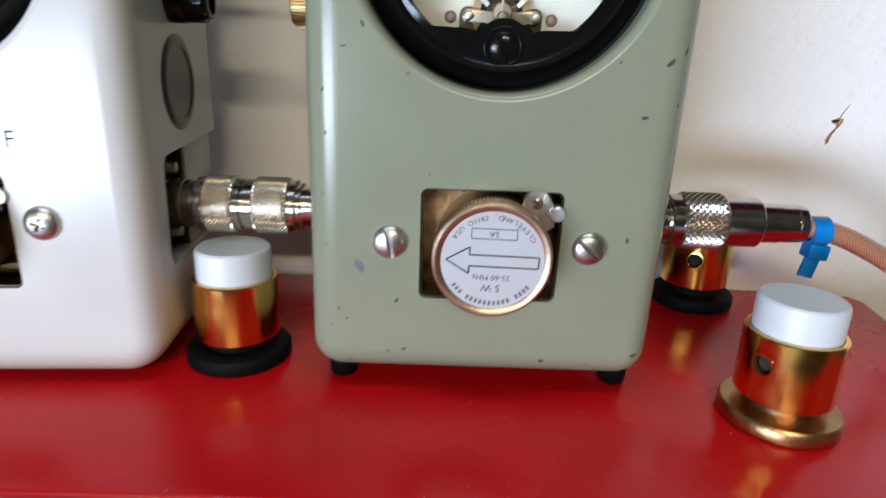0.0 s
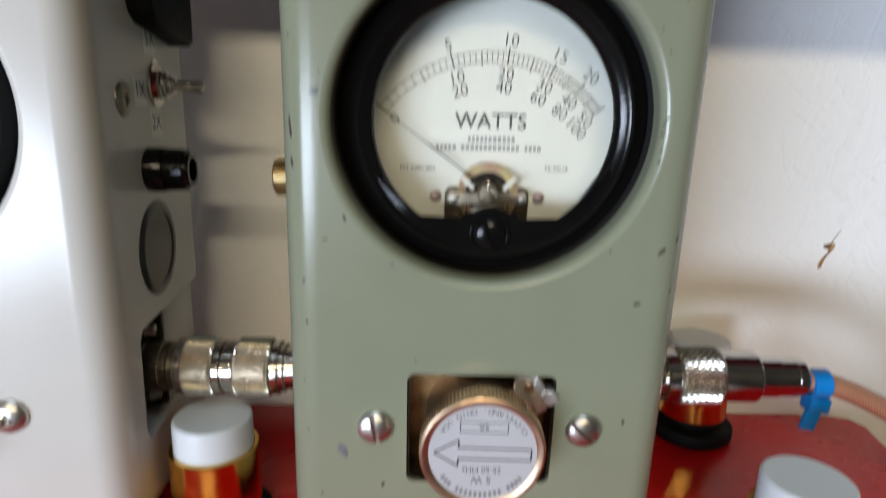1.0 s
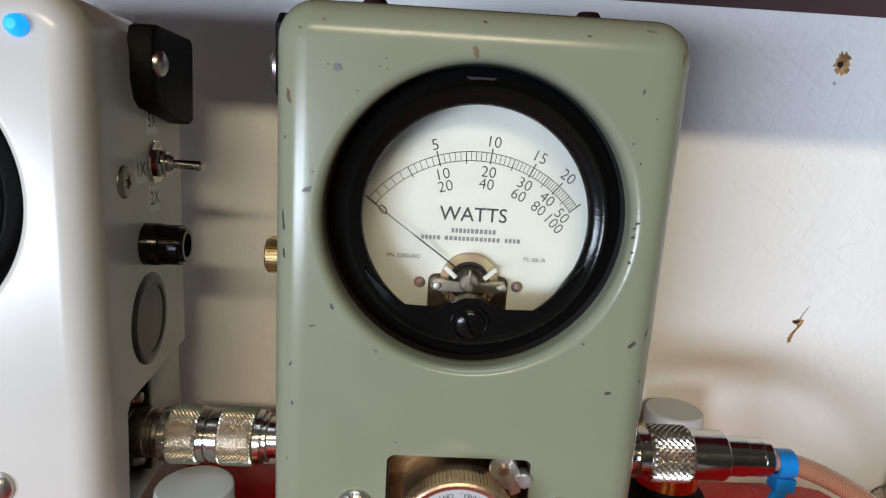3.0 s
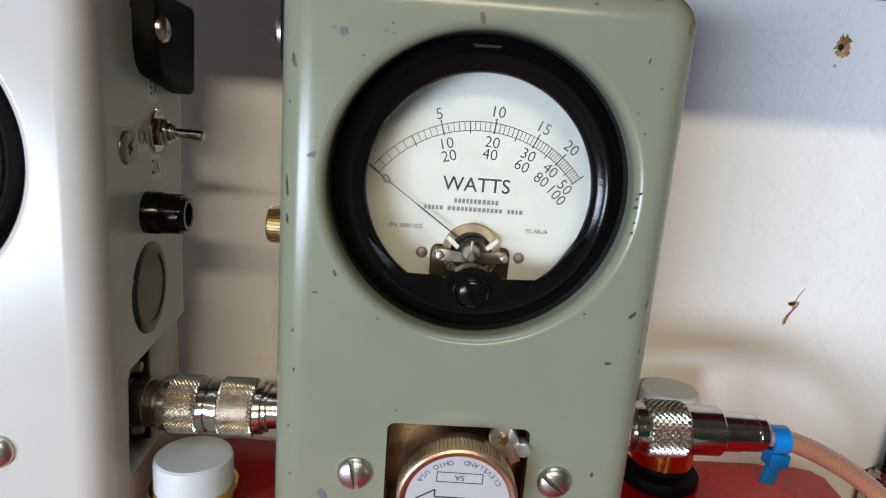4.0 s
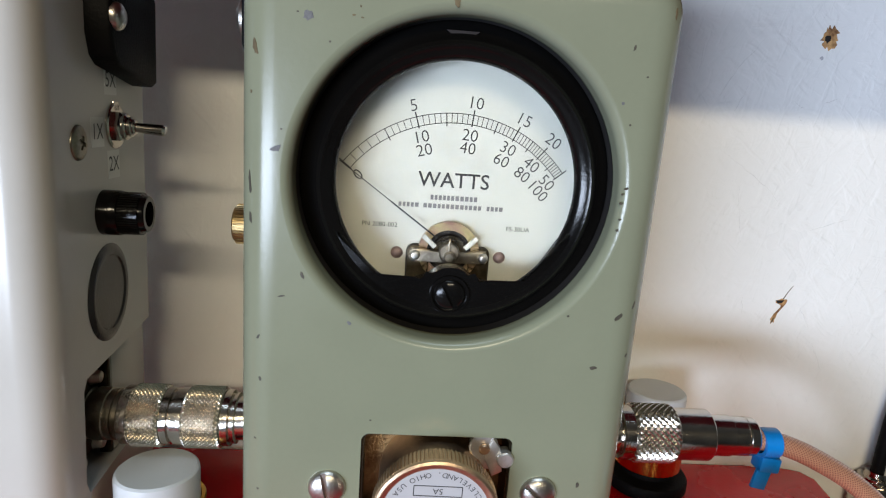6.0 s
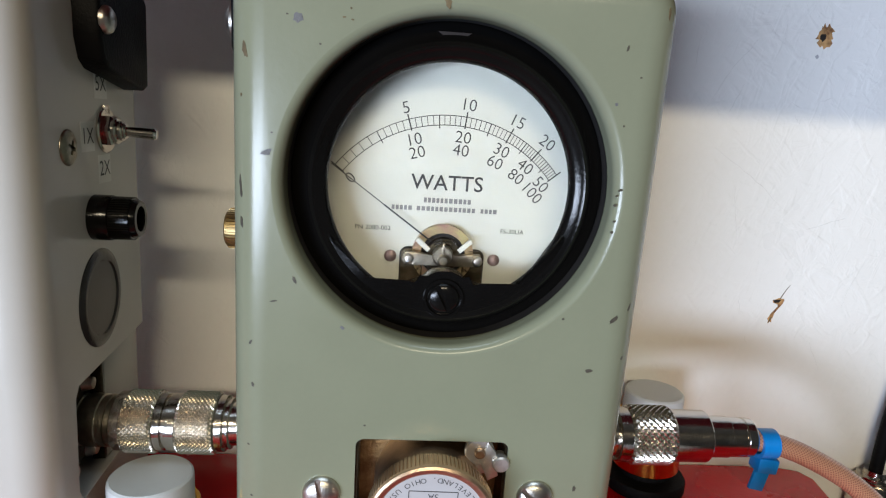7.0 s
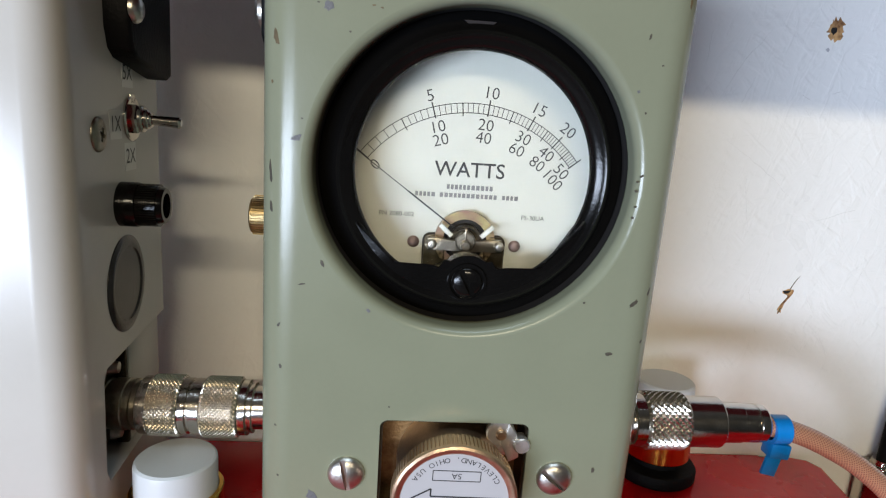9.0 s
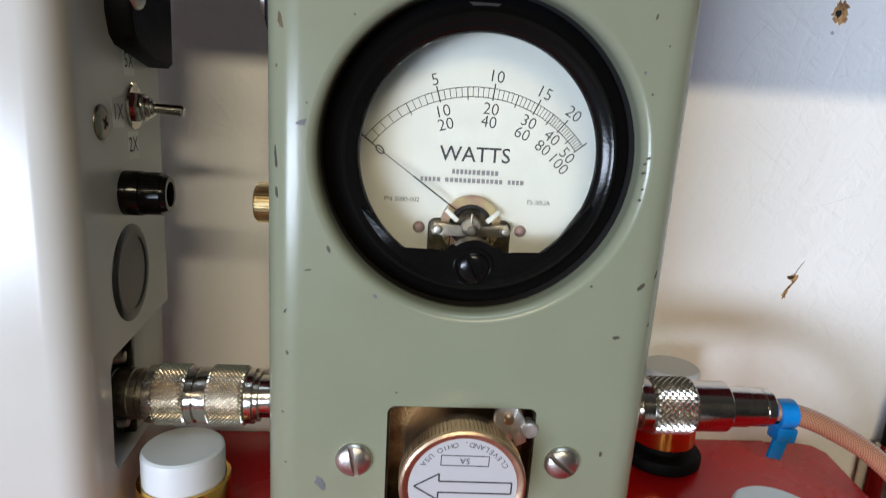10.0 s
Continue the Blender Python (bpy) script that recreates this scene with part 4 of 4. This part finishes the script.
def ragged(rx, rz, n, seed):
    g = random.Random(seed)
    return [(rx * g.uniform(0.6, 1.2) * math.cos(6.283 * i / n), rz * g.uniform(0.6, 1.2) * math.sin(6.283 * i / n)) for i in range(n)]


hole_a = thing("torn_screw_hole", (0, 0, 0), "torn screw hole showing brown fibre in white wall", "hole")
torn("torn_paper", ragged(0.0038, 0.0046, 29, 8), (0.158, 0.192), 0.0003, M_WOOD, hole_a)
# near-black patch on the wall: the hole's depth is colour only
torn("painted_bore", ragged(0.0013, 0.0015, 12, 5), (0.1568, 0.1913), 0.0006, M_HOLE_SHADE, hole_a)
hole_b = thing("torn_gouge", (0, 0, 0), "brown torn gouge with scratch in white wall", "gouge")
GOUGE = [(-2.6, 0.6), (-0.8, 1.2), (0.4, 1.9), (1.2, 1.4), (2.9, 1.5), (3.2, 0.9), (2.8, -0.6), (1.9, -2.0), (0.5, -4.0), (-0.9, -6.2), (-1.3, -8.2), (-1.9, -9.4), (-1.7, -11.0), (-2.6, -10.6), (-3.4, -11.6),
         (-3.3, -9.9), (-4.0, -9.5), (-3.1, -8.0), (-2.5, -6.6), (-1.0, -4.6), (0.5, -2.6), (0.3, -1.6), (-1.2, -1.0), (-2.4, -0.6)]
torn("torn_paper", GOUGE, (0.1580, 0.0792), 0.0004, M_WOOD, hole_b, 0.00088)
# near-black patch: the gouge's shaded depth is painted on
torn("painted_bore", [(-2.7, 0.7), (-0.6, 1.0), (1.4, 1.2), (0.4, -0.3), (-1.7, -0.7)], (0.1580, 0.0792), 0.0007, M_HOLE_SHADE, hole_b, 0.00088)
torn("dark_fibre", [(-1.5, -8.4), (-2.3, -8.9), (-2.6, -10.3), (-3.4, -11.2), (-3.0, -9.3), (-2.9, -8.4)], (0.1580, 0.0792), 0.0006, M_CHIP_BROWN, hole_b, 0.00088)
torn("scratch", [(0.9, 1.6), (2.2, 4.2), (3.8, 7.0), (5.2, 8.8), (3.5, 6.0), (2.4, 3.9), (1.4, 1.5)], (0.1580, 0.0792), 0.0002, M_CHIP_BROWN, hole_b, 0.00088)
torn("dent", ragged(0.9, 0.9, 11, 3), (0.1560, 0.1838), 0.0002, M_WHITE_LABEL, hole_a, 0.00088)

# scratches and lifted strands in the wall's paint: x, z in millimetres along each stroke
STROKES = [((118, 145), (136, 134), (154, 120)), ((130, 129), (132, 118), (135, 105)), ((165, 112), (182, 118)), ((176, 106), (180, 99)), ((188, 77), (190, 86), (192, 92)),
           ((140, 81), (141, 73)), ((166, 79), (173, 68)), ((147, 166), (153, 163)), ((140, 192), (143, 185)), ((161, 166), (166, 168)), ((145, 63), (147, 59)),
           ((151, 160), (154, 156)), ((106, 188), (105, 176)), ((114, 164), (120, 175), (131, 190)), ((122, 158), (127, 171)), ((176, 61), (183, 48))]
M_STROKE = material("raised_paint_edge", (0.72, 0.715, 0.69), 0.35, 0, 0.1, 200, 0.1, 900)
g = random.Random(11)
for pts in STROKES:
    line = [Vector((a / 1000, b / 1000)) for a, b in pts]
    fine = []
    for a, b in zip(line, line[1:]):
        fine += [a.lerp(b, k / 6) + Vector((g.uniform(-1, 1), g.uniform(-1, 1))) * 0.00035 for k in range(6)]
    fine.append(line[-1])
    bm = bmesh.new()
    rows = []
    for i, p in enumerate(fine):
        d = (fine[min(i + 1, len(fine) - 1)] - fine[max(i - 1, 0)]).normalized()
        n = Vector((-d.y, d.x)) * 0.00024 * math.sin(math.pi * (i + 0.35) / (len(fine) - 0.3)) * g.uniform(0.6, 1.3)
        rows.append([bm.verts.new((p.x + n.x, 0.1052, p.y + n.y)), bm.verts.new((p.x, 0.10492, p.y)), bm.verts.new((p.x - n.x, 0.1052, p.y - n.y))])
    for a, b in zip(rows, rows[1:]):
        for k in (0, 1):
            bm.faces.new((a[k], a[k + 1], b[k + 1], b[k]))
    part("scratch", bm, M_STROKE, wall)
